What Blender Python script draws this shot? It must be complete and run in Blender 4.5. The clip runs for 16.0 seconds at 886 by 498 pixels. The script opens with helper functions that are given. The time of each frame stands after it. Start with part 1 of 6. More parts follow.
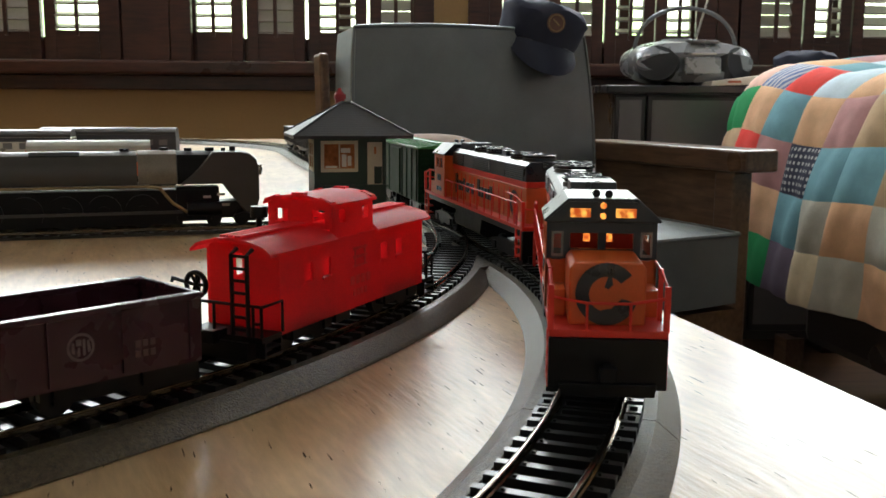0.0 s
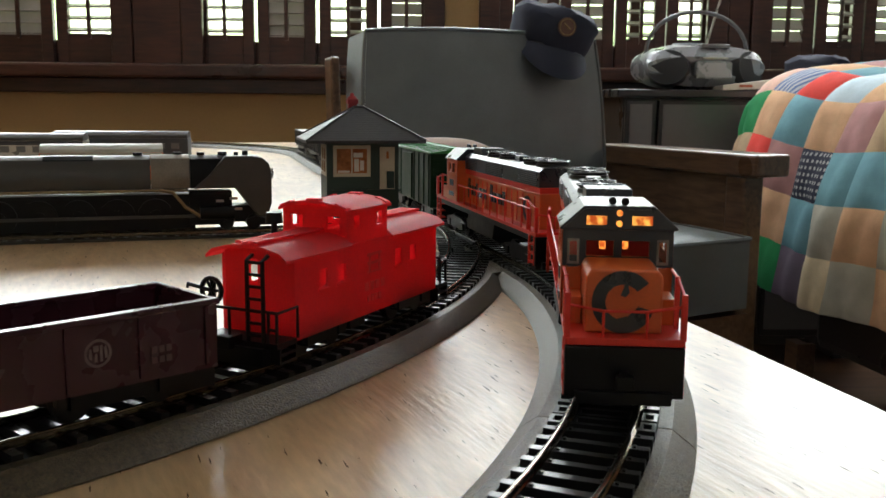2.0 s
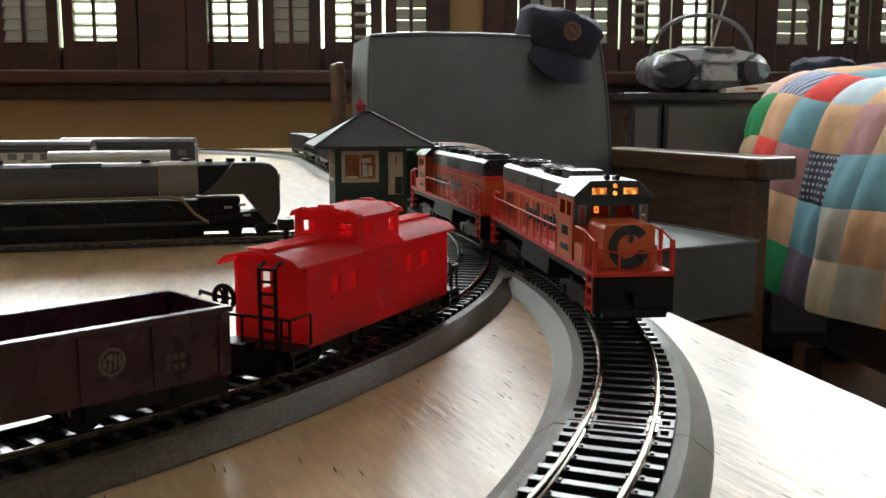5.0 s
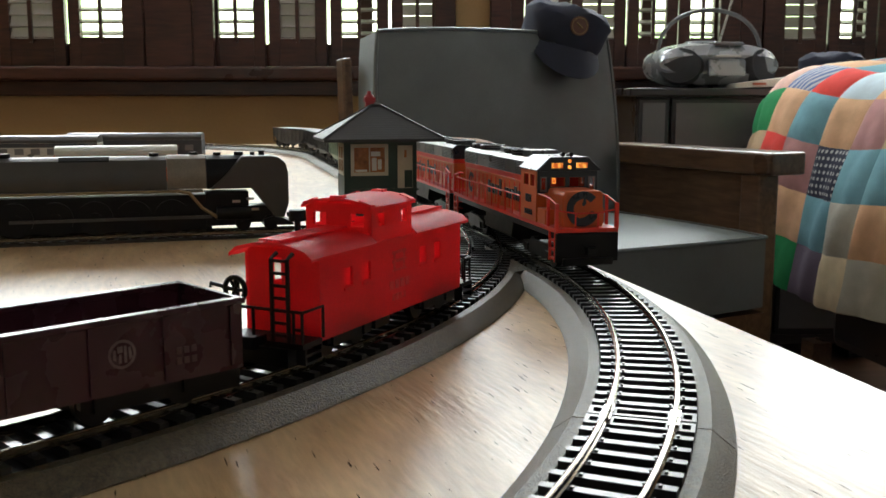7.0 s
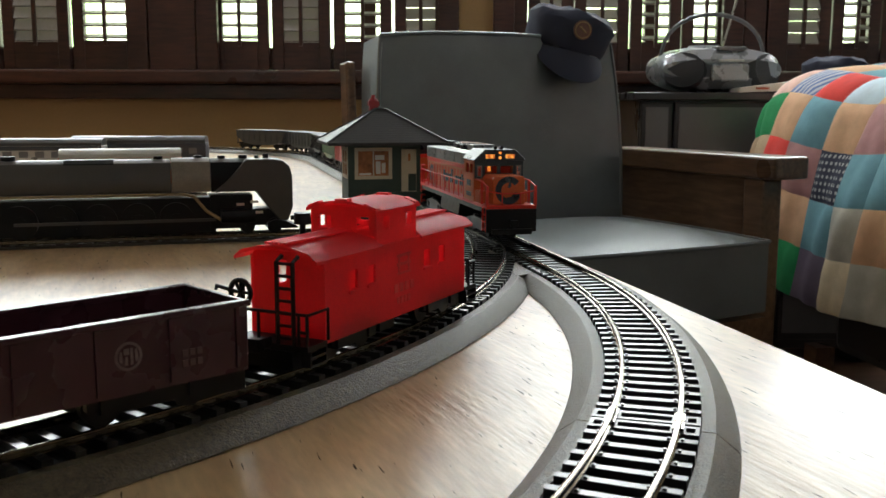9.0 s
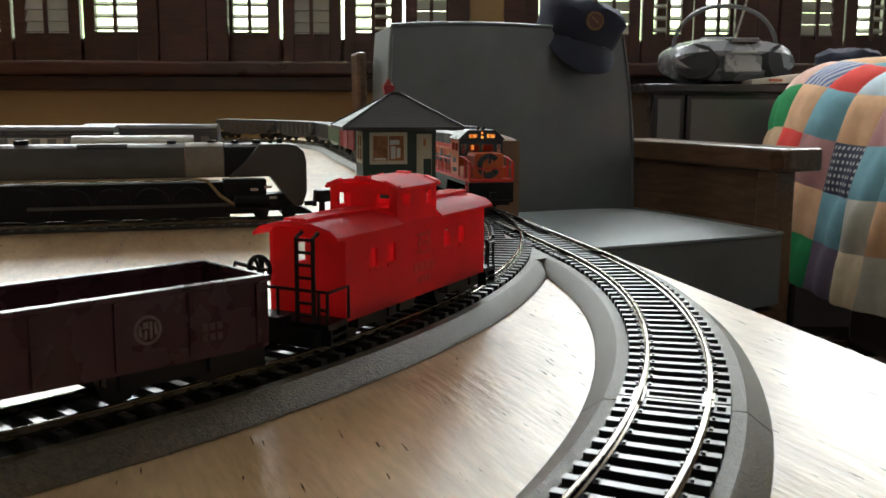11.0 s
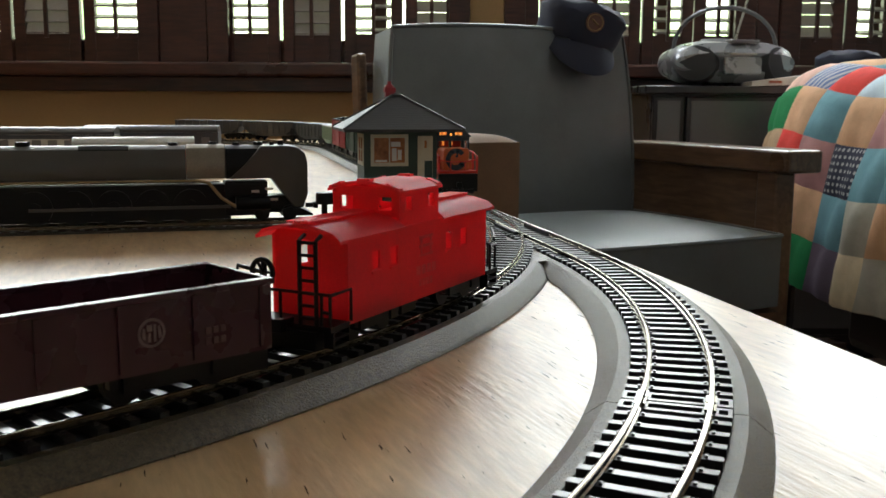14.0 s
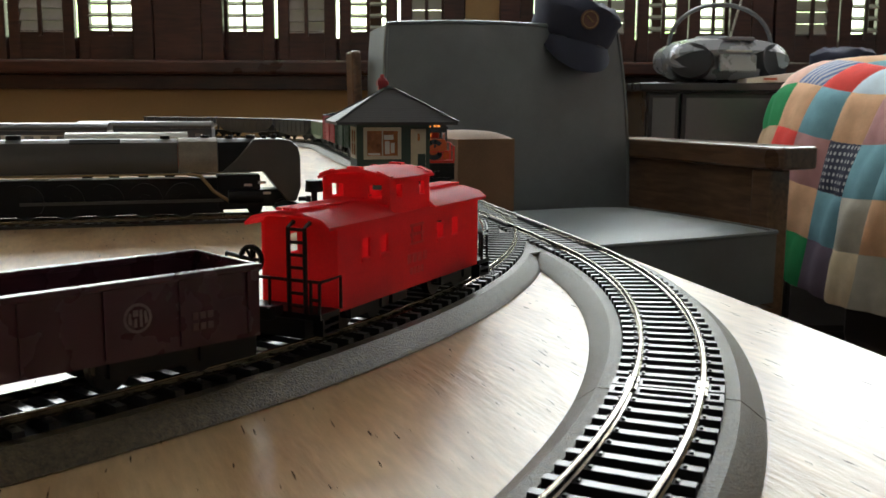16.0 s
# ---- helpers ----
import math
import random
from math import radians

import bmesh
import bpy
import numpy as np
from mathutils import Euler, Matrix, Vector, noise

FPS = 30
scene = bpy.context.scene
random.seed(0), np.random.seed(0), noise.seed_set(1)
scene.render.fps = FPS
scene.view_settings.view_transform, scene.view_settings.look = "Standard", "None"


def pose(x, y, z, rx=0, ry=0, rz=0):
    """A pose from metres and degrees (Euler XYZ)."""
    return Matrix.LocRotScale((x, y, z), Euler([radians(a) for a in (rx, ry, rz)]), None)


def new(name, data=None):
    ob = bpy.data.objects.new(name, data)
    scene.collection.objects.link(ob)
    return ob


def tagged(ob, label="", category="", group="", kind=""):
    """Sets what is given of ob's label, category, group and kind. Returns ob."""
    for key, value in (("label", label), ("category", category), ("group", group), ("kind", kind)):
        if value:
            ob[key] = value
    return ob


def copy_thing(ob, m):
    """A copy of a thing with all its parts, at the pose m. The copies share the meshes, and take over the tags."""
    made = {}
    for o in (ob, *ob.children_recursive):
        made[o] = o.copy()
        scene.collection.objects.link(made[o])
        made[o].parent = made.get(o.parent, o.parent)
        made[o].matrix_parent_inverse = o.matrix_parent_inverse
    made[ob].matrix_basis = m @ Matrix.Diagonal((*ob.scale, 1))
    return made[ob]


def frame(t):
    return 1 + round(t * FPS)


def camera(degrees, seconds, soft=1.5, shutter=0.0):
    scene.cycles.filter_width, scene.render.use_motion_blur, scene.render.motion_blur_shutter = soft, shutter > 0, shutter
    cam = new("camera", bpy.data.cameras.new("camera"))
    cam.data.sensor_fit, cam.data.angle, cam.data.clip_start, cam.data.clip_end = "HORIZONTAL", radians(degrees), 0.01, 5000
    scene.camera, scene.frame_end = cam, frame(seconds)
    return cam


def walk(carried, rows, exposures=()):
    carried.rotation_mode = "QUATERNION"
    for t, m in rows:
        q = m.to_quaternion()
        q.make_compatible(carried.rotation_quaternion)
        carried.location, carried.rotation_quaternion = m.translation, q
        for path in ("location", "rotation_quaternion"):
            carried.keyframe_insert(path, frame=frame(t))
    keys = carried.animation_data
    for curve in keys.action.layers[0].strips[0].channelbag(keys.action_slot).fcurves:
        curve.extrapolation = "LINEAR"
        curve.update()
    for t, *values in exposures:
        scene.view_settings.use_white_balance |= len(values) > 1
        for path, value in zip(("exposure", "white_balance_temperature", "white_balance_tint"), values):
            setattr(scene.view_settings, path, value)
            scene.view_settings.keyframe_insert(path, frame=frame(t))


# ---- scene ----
cam = camera(49.4, 16.0, soft=1.5)
cam.data.dof.use_dof, cam.data.dof.focus_distance, cam.data.dof.aperture_fstop = True, 0.44, 64.0


def shot(x, y, z, pitch, yaw, roll):
    """Camera pose from place, tilt, turn and lean."""
    return pose(x, y, z, 0, 0, yaw) @ pose(0, 0, 0, 90 + pitch) @ pose(0, 0, 0, 0, 0, roll)


walk(cam, [
    (0.0, shot(0.0123, -0.0102, 0.0895, -8.90, -1.88, 0.40)),
    (0.5, shot(0.0117, -0.0101, 0.0900, -8.86, -1.71, 0.40)),
    (1.0, shot(0.0113, -0.0107, 0.0907, -8.78, -1.52, 0.53)),
    (1.5, shot(0.0100, -0.0105, 0.0904, -8.78, -1.30, 0.56)),
    (2.0, shot(0.0105, -0.0099, 0.0905, -8.71, -1.32, 0.51)),
    (2.5, shot(0.0116, -0.0107, 0.0911, -8.54, -1.39, 0.42)),
    (3.0, shot(0.0115, -0.0107, 0.0910, -8.44, -1.46, 0.27)),
    (3.5, shot(0.0128, -0.0093, 0.0907, -8.41, -1.42, 0.19)),
    (4.0, shot(0.0104, -0.0099, 0.0922, -8.33, -1.20, 0.17)),
    (6.5, shot(0.0069, -0.0040, 0.0880, -8.65, -0.84, 0.06)),
    (7.0, shot(0.0055, -0.0032, 0.0882, -8.64, -0.66, 0.04)),
    (7.5, shot(0.0037, -0.0039, 0.0892, -8.54, -0.40, 0.20)),
    (8.0, shot(0.0022, -0.0029, 0.0893, -8.51, -0.23, 0.23)),
    (8.5, shot(0.0029, -0.0036, 0.0890, -8.44, -0.34, 0.21)),
    (9.0, shot(0.0048, -0.0040, 0.0882, -8.42, -0.51, 0.16)),
    (11.5, shot(0.0004, 0.0011, 0.0820, -8.86, 0.09, 0.27)),
    (12.0, shot(0.0010, -0.0002, 0.0821, -8.87, -0.03, 0.26)),
    (12.5, shot(0.0003, -0.0001, 0.0830, -8.77, -0.05, 0.18)),
    (13.0, shot(0.0010, -0.0005, 0.0830, -8.76, -0.05, 0.20)),
    (13.5, shot(0.0013, 0.0001, 0.0825, -8.75, -0.06, 0.30)),
    (14.0, shot(-0.0000, 0.0000, 0.0831, -8.73, 0.00, 0.34)),
    (14.5, shot(0.0004, 0.0011, 0.0817, -8.70, -0.05, 0.38)),
    (15.0, shot(0.0009, 0.0008, 0.0820, -8.70, -0.15, 0.33)),
    (15.5, shot(0.0017, 0.0007, 0.0809, -8.74, -0.24, 0.30)),
    (16.0, shot(0.0017, 0.0014, 0.0793, -8.79, -0.24, 0.26)),
], exposures=[(0, 0.6, 6150, 15), (4, 0.58, 6150, 15), (6.5, 0.57, 6150, 15), (7, 0.53, 6150, 15), (7.5, 0.4, 6150, 15), (8, 0.38, 6150, 15), (16, 0.35, 6150, 15)])

# ---- light ----
world = bpy.data.worlds.new("sky")
scene.world = world
world.use_nodes = True
_wn = world.node_tree.nodes
_sky = _wn.new("ShaderNodeTexSky")
_sky.sky_type, _sky.sun_disc = "NISHITA", False
_sky.sun_elevation, _sky.sun_rotation = radians(55), radians(160)
_wn["Background"].inputs["Strength"].default_value = 0.12
world.node_tree.links.new(_sky.outputs[0], _wn["Background"].inputs["Color"])
sun = new("sun", bpy.data.lights.new("sun", "SUN"))
sun.data.energy, sun.data.angle, sun.data.color = 1.2, radians(10), (1, 0.95, 0.88)
sun.rotation_euler = (radians(35), 0, radians(20))

# ---- layout frame: a across, b along the table, from the centre of the near curve ----
CX, CY, TURN = -0.3794, 0.3646, 12.8
LAY = pose(CX, CY, 0, 0, 0, TURN)
R, L = 0.4572, 1.10
SR, SA, SB = 0.4833, 0.4572 - 0.4833, 0.1935
OA, OB = 0.0035, 0.006  # centre of the main curve
RAIL = 0.010
FLOOR = -0.64
WALL_Y = 3.3


# ---- materials ----
def nodes_of(name):
    m = bpy.data.materials.new(name)
    m.use_nodes = True
    nt = m.node_tree
    return m, nt, nt.nodes["Principled BSDF"]


def link(nt, a, b):
    nt.links.new(a, b)


def surf(name, col, rough=0.5, metal=0.0, var=0.15, scale=40.0, fine=600.0, bump=0.0, bump_scale=None, spec=0.5, trans=0.0, coat=0.0, stretch=(1, 1, 1), rvar=0.1):
    """A surface with colour variation at two scales, uneven gloss and fine relief."""
    m, nt, p = nodes_of(name)
    N = nt.nodes
    tc = N.new("ShaderNodeTexCoord")
    mp = N.new("ShaderNodeMapping")
    mp.inputs["Scale"].default_value = stretch
    link(nt, tc.outputs["Object"], mp.inputs["Vector"])
    n1 = N.new("ShaderNodeTexNoise")
    n1.inputs["Scale"].default_value, n1.inputs["Detail"].default_value = scale, 5
    n2 = N.new("ShaderNodeTexNoise")
    n2.inputs["Scale"].default_value, n2.inputs["Detail"].default_value = fine, 3
    link(nt, mp.outputs[0], n1.inputs["Vector"])
    link(nt, mp.outputs[0], n2.inputs["Vector"])
    mixn = N.new("ShaderNodeMath")
    mixn.operation = "MULTIPLY_ADD"
    mixn.inputs[1].default_value, mixn.inputs[2].default_value = 0.4, 0.0
    link(nt, n2.outputs["Fac"], mixn.inputs[0])
    addn = N.new("ShaderNodeMath")
    addn.operation = "MULTIPLY_ADD"
    addn.inputs[1].default_value = 0.6
    link(nt, n1.outputs["Fac"], addn.inputs[0])
    link(nt, mixn.outputs[0], addn.inputs[2])
    cr = N.new("ShaderNodeValToRGB")
    lo = [max(0.0, c * (1 - var * 1.6)) for c in col]
    hi = [min(1.0, c * (1 + var * 1.6)) for c in col]
    cr.color_ramp.elements[0].position, cr.color_ramp.elements[0].color = 0.3, (*lo, 1)
    cr.color_ramp.elements[1].position, cr.color_ramp.elements[1].color = 0.7, (*hi, 1)
    link(nt, addn.outputs[0], cr.inputs[0])
    link(nt, cr.outputs[0], p.inputs["Base Color"])
    rr = N.new("ShaderNodeMapRange")
    rr.inputs["To Min"].default_value, rr.inputs["To Max"].default_value = max(0.02, rough - rvar), min(1, rough + rvar)
    link(nt, n1.outputs["Fac"], rr.inputs["Value"])
    link(nt, rr.outputs[0], p.inputs["Roughness"])
    p.inputs["Metallic"].default_value = metal
    p.inputs["Specular IOR Level"].default_value = spec
    p.inputs["Coat Weight"].default_value = coat
    if bump:
        b = N.new("ShaderNodeBump")
        b.inputs["Strength"].default_value, b.inputs["Distance"].default_value = bump, 0.001 if not bump_scale else bump_scale
        link(nt, n2.outputs["Fac"], b.inputs["Height"])
        link(nt, b.outputs[0], p.inputs["Normal"])
    if trans:
        t = N.new("ShaderNodeBsdfTranslucent")
        link(nt, cr.outputs[0], t.inputs["Color"])
        mx = N.new("ShaderNodeMixShader")
        mx.inputs[0].default_value = trans
        link(nt, p.outputs[0], mx.inputs[1])
        link(nt, t.outputs[0], mx.inputs[2])
        link(nt, mx.outputs[0], N["Material Output"].inputs["Surface"])
    return m


def glow(name, col, strength):
    m, nt, p = nodes_of(name)
    p.inputs["Base Color"].default_value = (*col, 1)
    p.inputs["Emission Color"].default_value = (*col, 1)
    p.inputs["Emission Strength"].default_value = strength
    return m


def glass(name, col=(1, 1, 1), rough=0.02):
    m, nt, p = nodes_of(name)
    p.inputs["Base Color"].default_value = (*col, 1)
    p.inputs["Roughness"].default_value = rough
    p.inputs["Transmission Weight"].default_value = 1.0
    p.inputs["IOR"].default_value = 1.45
    return m


# ---- mesh helpers ----
def bm_box(bm, x0, x1, y0, y1, z0, z1, m=None):
    vs = [bm.verts.new(Vector((x, y, z)) if m is None else m @ Vector((x, y, z))) for z in (z0, z1) for y in (y0, y1) for x in (x0, x1)]
    for f in ((0, 2, 3, 1), (4, 5, 7, 6), (0, 1, 5, 4), (2, 6, 7, 3), (0, 4, 6, 2), (1, 3, 7, 5)):
        bm.faces.new([vs[i] for i in f])
    return vs


def bm_cyl(bm, m, r, h, n=20, r2=None, cap=True):
    """A cylinder or cone along the local z of m, from 0 to h."""
    r2 = r if r2 is None else r2
    lo = [bm.verts.new(m @ Vector((r * math.cos(2 * math.pi * i / n), r * math.sin(2 * math.pi * i / n), 0))) for i in range(n)]
    hi = [bm.verts.new(m @ Vector((r2 * math.cos(2 * math.pi * i / n), r2 * math.sin(2 * math.pi * i / n), h))) for i in range(n)]
    for i in range(n):
        bm.faces.new((lo[i], lo[(i + 1) % n], hi[(i + 1) % n], hi[i]))
    if cap:
        bm.faces.new(lo[::-1])
        bm.faces.new(hi)


def bm_tube(bm, pts, r, n=6):
    """A round bar along points."""
    ps = [Vector(p) for p in pts]
    closed = (ps[0] - ps[-1]).length < 1e-6
    rings = []
    for i, p in enumerate(ps):
        a = ps[i - 1] if i else (ps[-2] if closed else p)
        b = ps[i + 1] if i + 1 < len(ps) else (ps[1] if closed else p)
        q = (b - a).to_track_quat("Z", "Y").to_matrix()
        rings.append([bm.verts.new(p + q @ Vector((r * math.cos(2 * math.pi * k / n), r * math.sin(2 * math.pi * k / n), 0))) for k in range(n)])
    for u, v in zip(rings[:-1], rings[1:]):
        sh = min(range(n), key=lambda k: (u[0].co - v[k].co).length)
        for k in range(n):
            bm.faces.new((u[k], u[(k + 1) % n], v[(k + 1 + sh) % n], v[(k + sh) % n]))
    if not closed:
        bm.faces.new(rings[0][::-1])
        bm.faces.new(rings[-1])


def bm_prism(bm, outline, x0, x1, m=None, axis="x"):
    """An outline of (y, z) drawn out along x (or (x, z) along y, (x, y) along z)."""
    def put(p, q, d):
        v = Vector({"x": (d, p, q), "y": (p, d, q), "z": (p, q, d)}[axis])
        return bm.verts.new(v if m is None else m @ v)
    a = [put(p, q, x0) for p, q in outline]
    b = [put(p, q, x1) for p, q in outline]
    k = len(a)
    for i in range(k):
        bm.faces.new((a[i], a[(i + 1) % k], b[(i + 1) % k], b[i]))
    bm.faces.new(a[::-1])
    bm.faces.new(b)


def bm_ball(bm, m, r, seg=12, rings=8):
    bmesh.ops.create_uvsphere(bm, u_segments=seg, v_segments=rings, radius=r, matrix=m)


def panel(bm, w0, w1, h0, h1, holes, put, t):
    """A sheet of thickness t with rectangular holes, placed by put(w, h, depth)."""
    ws = sorted({w0, w1, *(v for q in holes for v in q[:2])})
    hs = sorted({h0, h1, *(v for q in holes for v in q[2:])})
    nw, nh = len(ws) - 1, len(hs) - 1
    solid = {(i, j) for i in range(nw) for j in range(nh)
             if not any(q[0] <= (ws[i] + ws[i + 1]) / 2 <= q[1] and q[2] <= (hs[j] + hs[j + 1]) / 2 <= q[3] for q in holes)}
    cache = {}

    def v(i, j, d):
        if (i, j, d) not in cache:
            cache[i, j, d] = bm.verts.new(put(ws[i], hs[j], t if d else 0.0))
        return cache[i, j, d]
    for i, j in solid:
        for d in (0, 1):
            bm.faces.new((v(i, j, d), v(i + 1, j, d), v(i + 1, j + 1, d), v(i, j + 1, d)))
        for (di, dj), (p, q) in {(-1, 0): ((0, 0), (0, 1)), (1, 0): ((1, 0), (1, 1)), (0, -1): ((0, 0), (1, 0)), (0, 1): ((0, 1), (1, 1))}.items():
            if (i + di, j + dj) not in solid:
                bm.faces.new((v(i + p[0], j + p[1], 0), v(i + q[0], j + q[1], 0), v(i + q[0], j + q[1], 1), v(i + p[0], j + p[1], 1)))


def mesh_of(name, bm, mat, bevel=0.0, smooth=False):
    bmesh.ops.recalc_face_normals(bm, faces=bm.faces)
    if bevel:
        bmesh.ops.bevel(bm, geom=[e for e in bm.edges if len(e.link_faces) == 2 and e.calc_face_angle(0) > 0.5], offset=bevel, segments=2, affect="EDGES", profile=0.5)
    if smooth:
        for f in bm.faces:
            f.smooth = True
        for e in bm.edges:
            if len(e.link_faces) == 2 and e.calc_face_angle(0) > radians(35):
                e.smooth = False
    me = bpy.data.meshes.new(name)
    bm.to_mesh(me)
    bm.free()
    for x in (mat if isinstance(mat, (list, tuple)) else [mat]):
        me.materials.append(x)
    return me


def part(name, bm, mat, parent=None, label="", bevel=0.0, smooth=False, m=None):
    ob = new(name, mesh_of(name, bm, mat, bevel, smooth))
    if parent is not None:
        ob.parent = parent
    if m is not None:
        ob.matrix_basis = m
    return tagged(ob, label) if label else ob


def boxpart(name, dims, mat, parent=None, label="", bevel=0.0, m=None):
    bm = bmesh.new()
    bm_box(bm, *dims)
    return part(name, bm, mat, parent, label, bevel, False, m)


def thing(name, label, category, group="", m=None, kind=""):
    ob = new(name)
    ob.empty_display_size = 0.02
    if m is not None:
        ob.matrix_basis = m
    return tagged(ob, label, category, group, kind)


# ---- palette ----
def grain(name, dark, light, rough, along=(2, 40, 40), scale=3.0, bump=0.15, coat=0.0, rvar=0.08, spec=0.5, gouges=False):
    """Wood: long fibres along one axis, blotches, fine pores."""
    m, nt, p = nodes_of(name)
    N = nt.nodes
    tc = N.new("ShaderNodeTexCoord")
    mp = N.new("ShaderNodeMapping")
    mp.inputs["Scale"].default_value = along
    link(nt, tc.outputs["Object"], mp.inputs["Vector"])
    a = N.new("ShaderNodeTexNoise")
    a.inputs["Scale"].default_value, a.inputs["Detail"].default_value, a.inputs["Distortion"].default_value = scale, 8, 0.6
    b = N.new("ShaderNodeTexNoise")
    b.inputs["Scale"].default_value, b.inputs["Detail"].default_value = scale * 1.3, 4
    link(nt, mp.outputs[0], a.inputs["Vector"])
    link(nt, tc.outputs["Object"], b.inputs["Vector"])
    ad = N.new("ShaderNodeMath")
    ad.operation = "ADD"
    link(nt, a.outputs["Fac"], ad.inputs[0])
    link(nt, b.outputs["Fac"], ad.inputs[1])
    cr = N.new("ShaderNodeValToRGB")
    cr.color_ramp.elements[0].color = (*dark, 1)
    cr.color_ramp.elements[1].color = (*light, 1)
    hf = N.new("ShaderNodeMapRange")
    hf.inputs["From Min"].default_value, hf.inputs["From Max"].default_value = 0.7, 1.3
    link(nt, ad.outputs[0], hf.inputs["Value"])
    cr.color_ramp.elements[0].position, cr.color_ramp.elements[1].position = 0.1, 0.9
    link(nt, hf.outputs[0], cr.inputs[0])
    link(nt, cr.outputs[0], p.inputs["Base Color"])
    rr = N.new("ShaderNodeMapRange")
    rr.inputs["To Min"].default_value, rr.inputs["To Max"].default_value = max(0.03, rough - rvar), rough + rvar
    link(nt, b.outputs["Fac"], rr.inputs["Value"])
    link(nt, rr.outputs[0], p.inputs["Roughness"])
    p.inputs["Coat Weight"].default_value = coat
    p.inputs["Specular IOR Level"].default_value = spec
    if gouges:
        gm = N.new("ShaderNodeMapping")
        gm.vector_type = "TEXTURE"
        gm.inputs["Scale"].default_value, gm.inputs["Rotation"].default_value = (0.015, 0.0012, 0.1), (0, 0, radians(-85))
        link(nt, tc.outputs["Object"], gm.inputs["Vector"])
        gn = N.new("ShaderNodeTexNoise")
        gn.inputs["Scale"].default_value, gn.inputs["Detail"].default_value = 1.0, 2
        link(nt, gm.outputs[0], gn.inputs["Vector"])
        gr = N.new("ShaderNodeValToRGB")
        gr.color_ramp.elements[0].position, gr.color_ramp.elements[0].color = 0.69, (1, 1, 1, 1)
        gr.color_ramp.elements[1].position, gr.color_ramp.elements[1].color = 0.708, (0.08, 0.05, 0.03, 1)
        link(nt, gn.outputs["Fac"], gr.inputs[0])
        mu = N.new("ShaderNodeMix")
        mu.data_type, mu.blend_type = "RGBA", "MULTIPLY"
        mu.inputs["Factor"].default_value = 1.0
        link(nt, cr.outputs[0], mu.inputs[6])
        link(nt, gr.outputs[0], mu.inputs[7])
        link(nt, mu.outputs[2], p.inputs["Base Color"])
        sp = N.new("ShaderNodeMath")
        sp.operation = "MULTIPLY"
        sp.inputs[1].default_value = spec
        link(nt, gr.outputs[0], sp.inputs[0])
        link(nt, sp.outputs[0], p.inputs["Specular IOR Level"])
    bp = N.new("ShaderNodeBump")
    bp.inputs["Strength"].default_value, bp.inputs["Distance"].default_value = bump, 0.0006
    link(nt, a.outputs["Fac"], bp.inputs["Height"])
    link(nt, bp.outputs[0], p.inputs["Normal"])
    if gouges:
        # brush marks and dust nibs in the varnish
        bmap = N.new("ShaderNodeMapping")
        bmap.vector_type = "TEXTURE"
        bmap.inputs["Scale"].default_value, bmap.inputs["Rotation"].default_value = (0.013, 0.0024, 0.01), (0, 0, radians(-81))
        link(nt, tc.outputs["Object"], bmap.inputs["Vector"])
        bn = N.new("ShaderNodeTexNoise")
        bn.inputs["Scale"].default_value, bn.inputs["Detail"].default_value = 1.0, 4
        link(nt, bmap.outputs[0], bn.inputs["Vector"])
        b2 = N.new("ShaderNodeBump")
        b2.inputs["Distance"].default_value = 0.0006
        patchy = N.new("ShaderNodeTexNoise")
        patchy.inputs["Scale"].default_value, patchy.inputs["Detail"].default_value = 14.0, 3
        link(nt, tc.outputs["Object"], patchy.inputs["Vector"])
        pr = N.new("ShaderNodeMapRange")
        pr.inputs["From Min"].default_value, pr.inputs["From Max"].default_value = 0.48, 0.68
        pr.inputs["To Min"].default_value, pr.inputs["To Max"].default_value = 0.16, 0.8
        link(nt, patchy.outputs["Fac"], pr.inputs["Value"])
        link(nt, pr.outputs[0], b2.inputs["Strength"])
        link(nt, bn.outputs["Fac"], b2.inputs["Height"])
        link(nt, bp.outputs[0], b2.inputs["Normal"])
        link(nt, b2.outputs[0], p.inputs["Normal"])
        mt = N.new("ShaderNodeMapRange")
        mt.inputs["From Min"].default_value, mt.inputs["From Max"].default_value = 0.3, 0.7
        mt.inputs["To Min"].default_value, mt.inputs["To Max"].default_value = 0.87, 1.1
        link(nt, bn.outputs["Fac"], mt.inputs["Value"])
        m2 = N.new("ShaderNodeMix")
        m2.data_type, m2.blend_type = "RGBA", "MULTIPLY"
        m2.inputs["Factor"].default_value = 1.0
        link(nt, mu.outputs[2], m2.inputs[6])
        link(nt, mt.outputs[0], m2.inputs[7])
        link(nt, m2.outputs[2], p.inputs["Base Color"])
    return m


M_TABLE = grain("varnished_plywood", (0.45, 0.28, 0.14), (0.68, 0.49, 0.28), 0.33, (16, 4.0, 10), 5.0, 0.45, spec=0.6, rvar=0.1, gouges=True)
M_EDGE = grain("plywood_edge", (0.2, 0.12, 0.06), (0.4, 0.28, 0.16), 0.6, (4, 4, 300), 3.0, 0.2)
M_BED = surf("grey_roadbed_plastic", (0.08, 0.06, 0.031), 0.34, var=0.55, scale=600, fine=1700, bump=1.0, bump_scale=0.0006, spec=0.6)
M_TIE = surf("black_tie_plastic", (0.011, 0.0108, 0.0105), 0.3, var=0.1, scale=90, fine=2000, bump=0.1, bump_scale=0.0002)
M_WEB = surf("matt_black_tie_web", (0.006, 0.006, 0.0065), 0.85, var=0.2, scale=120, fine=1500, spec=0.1)
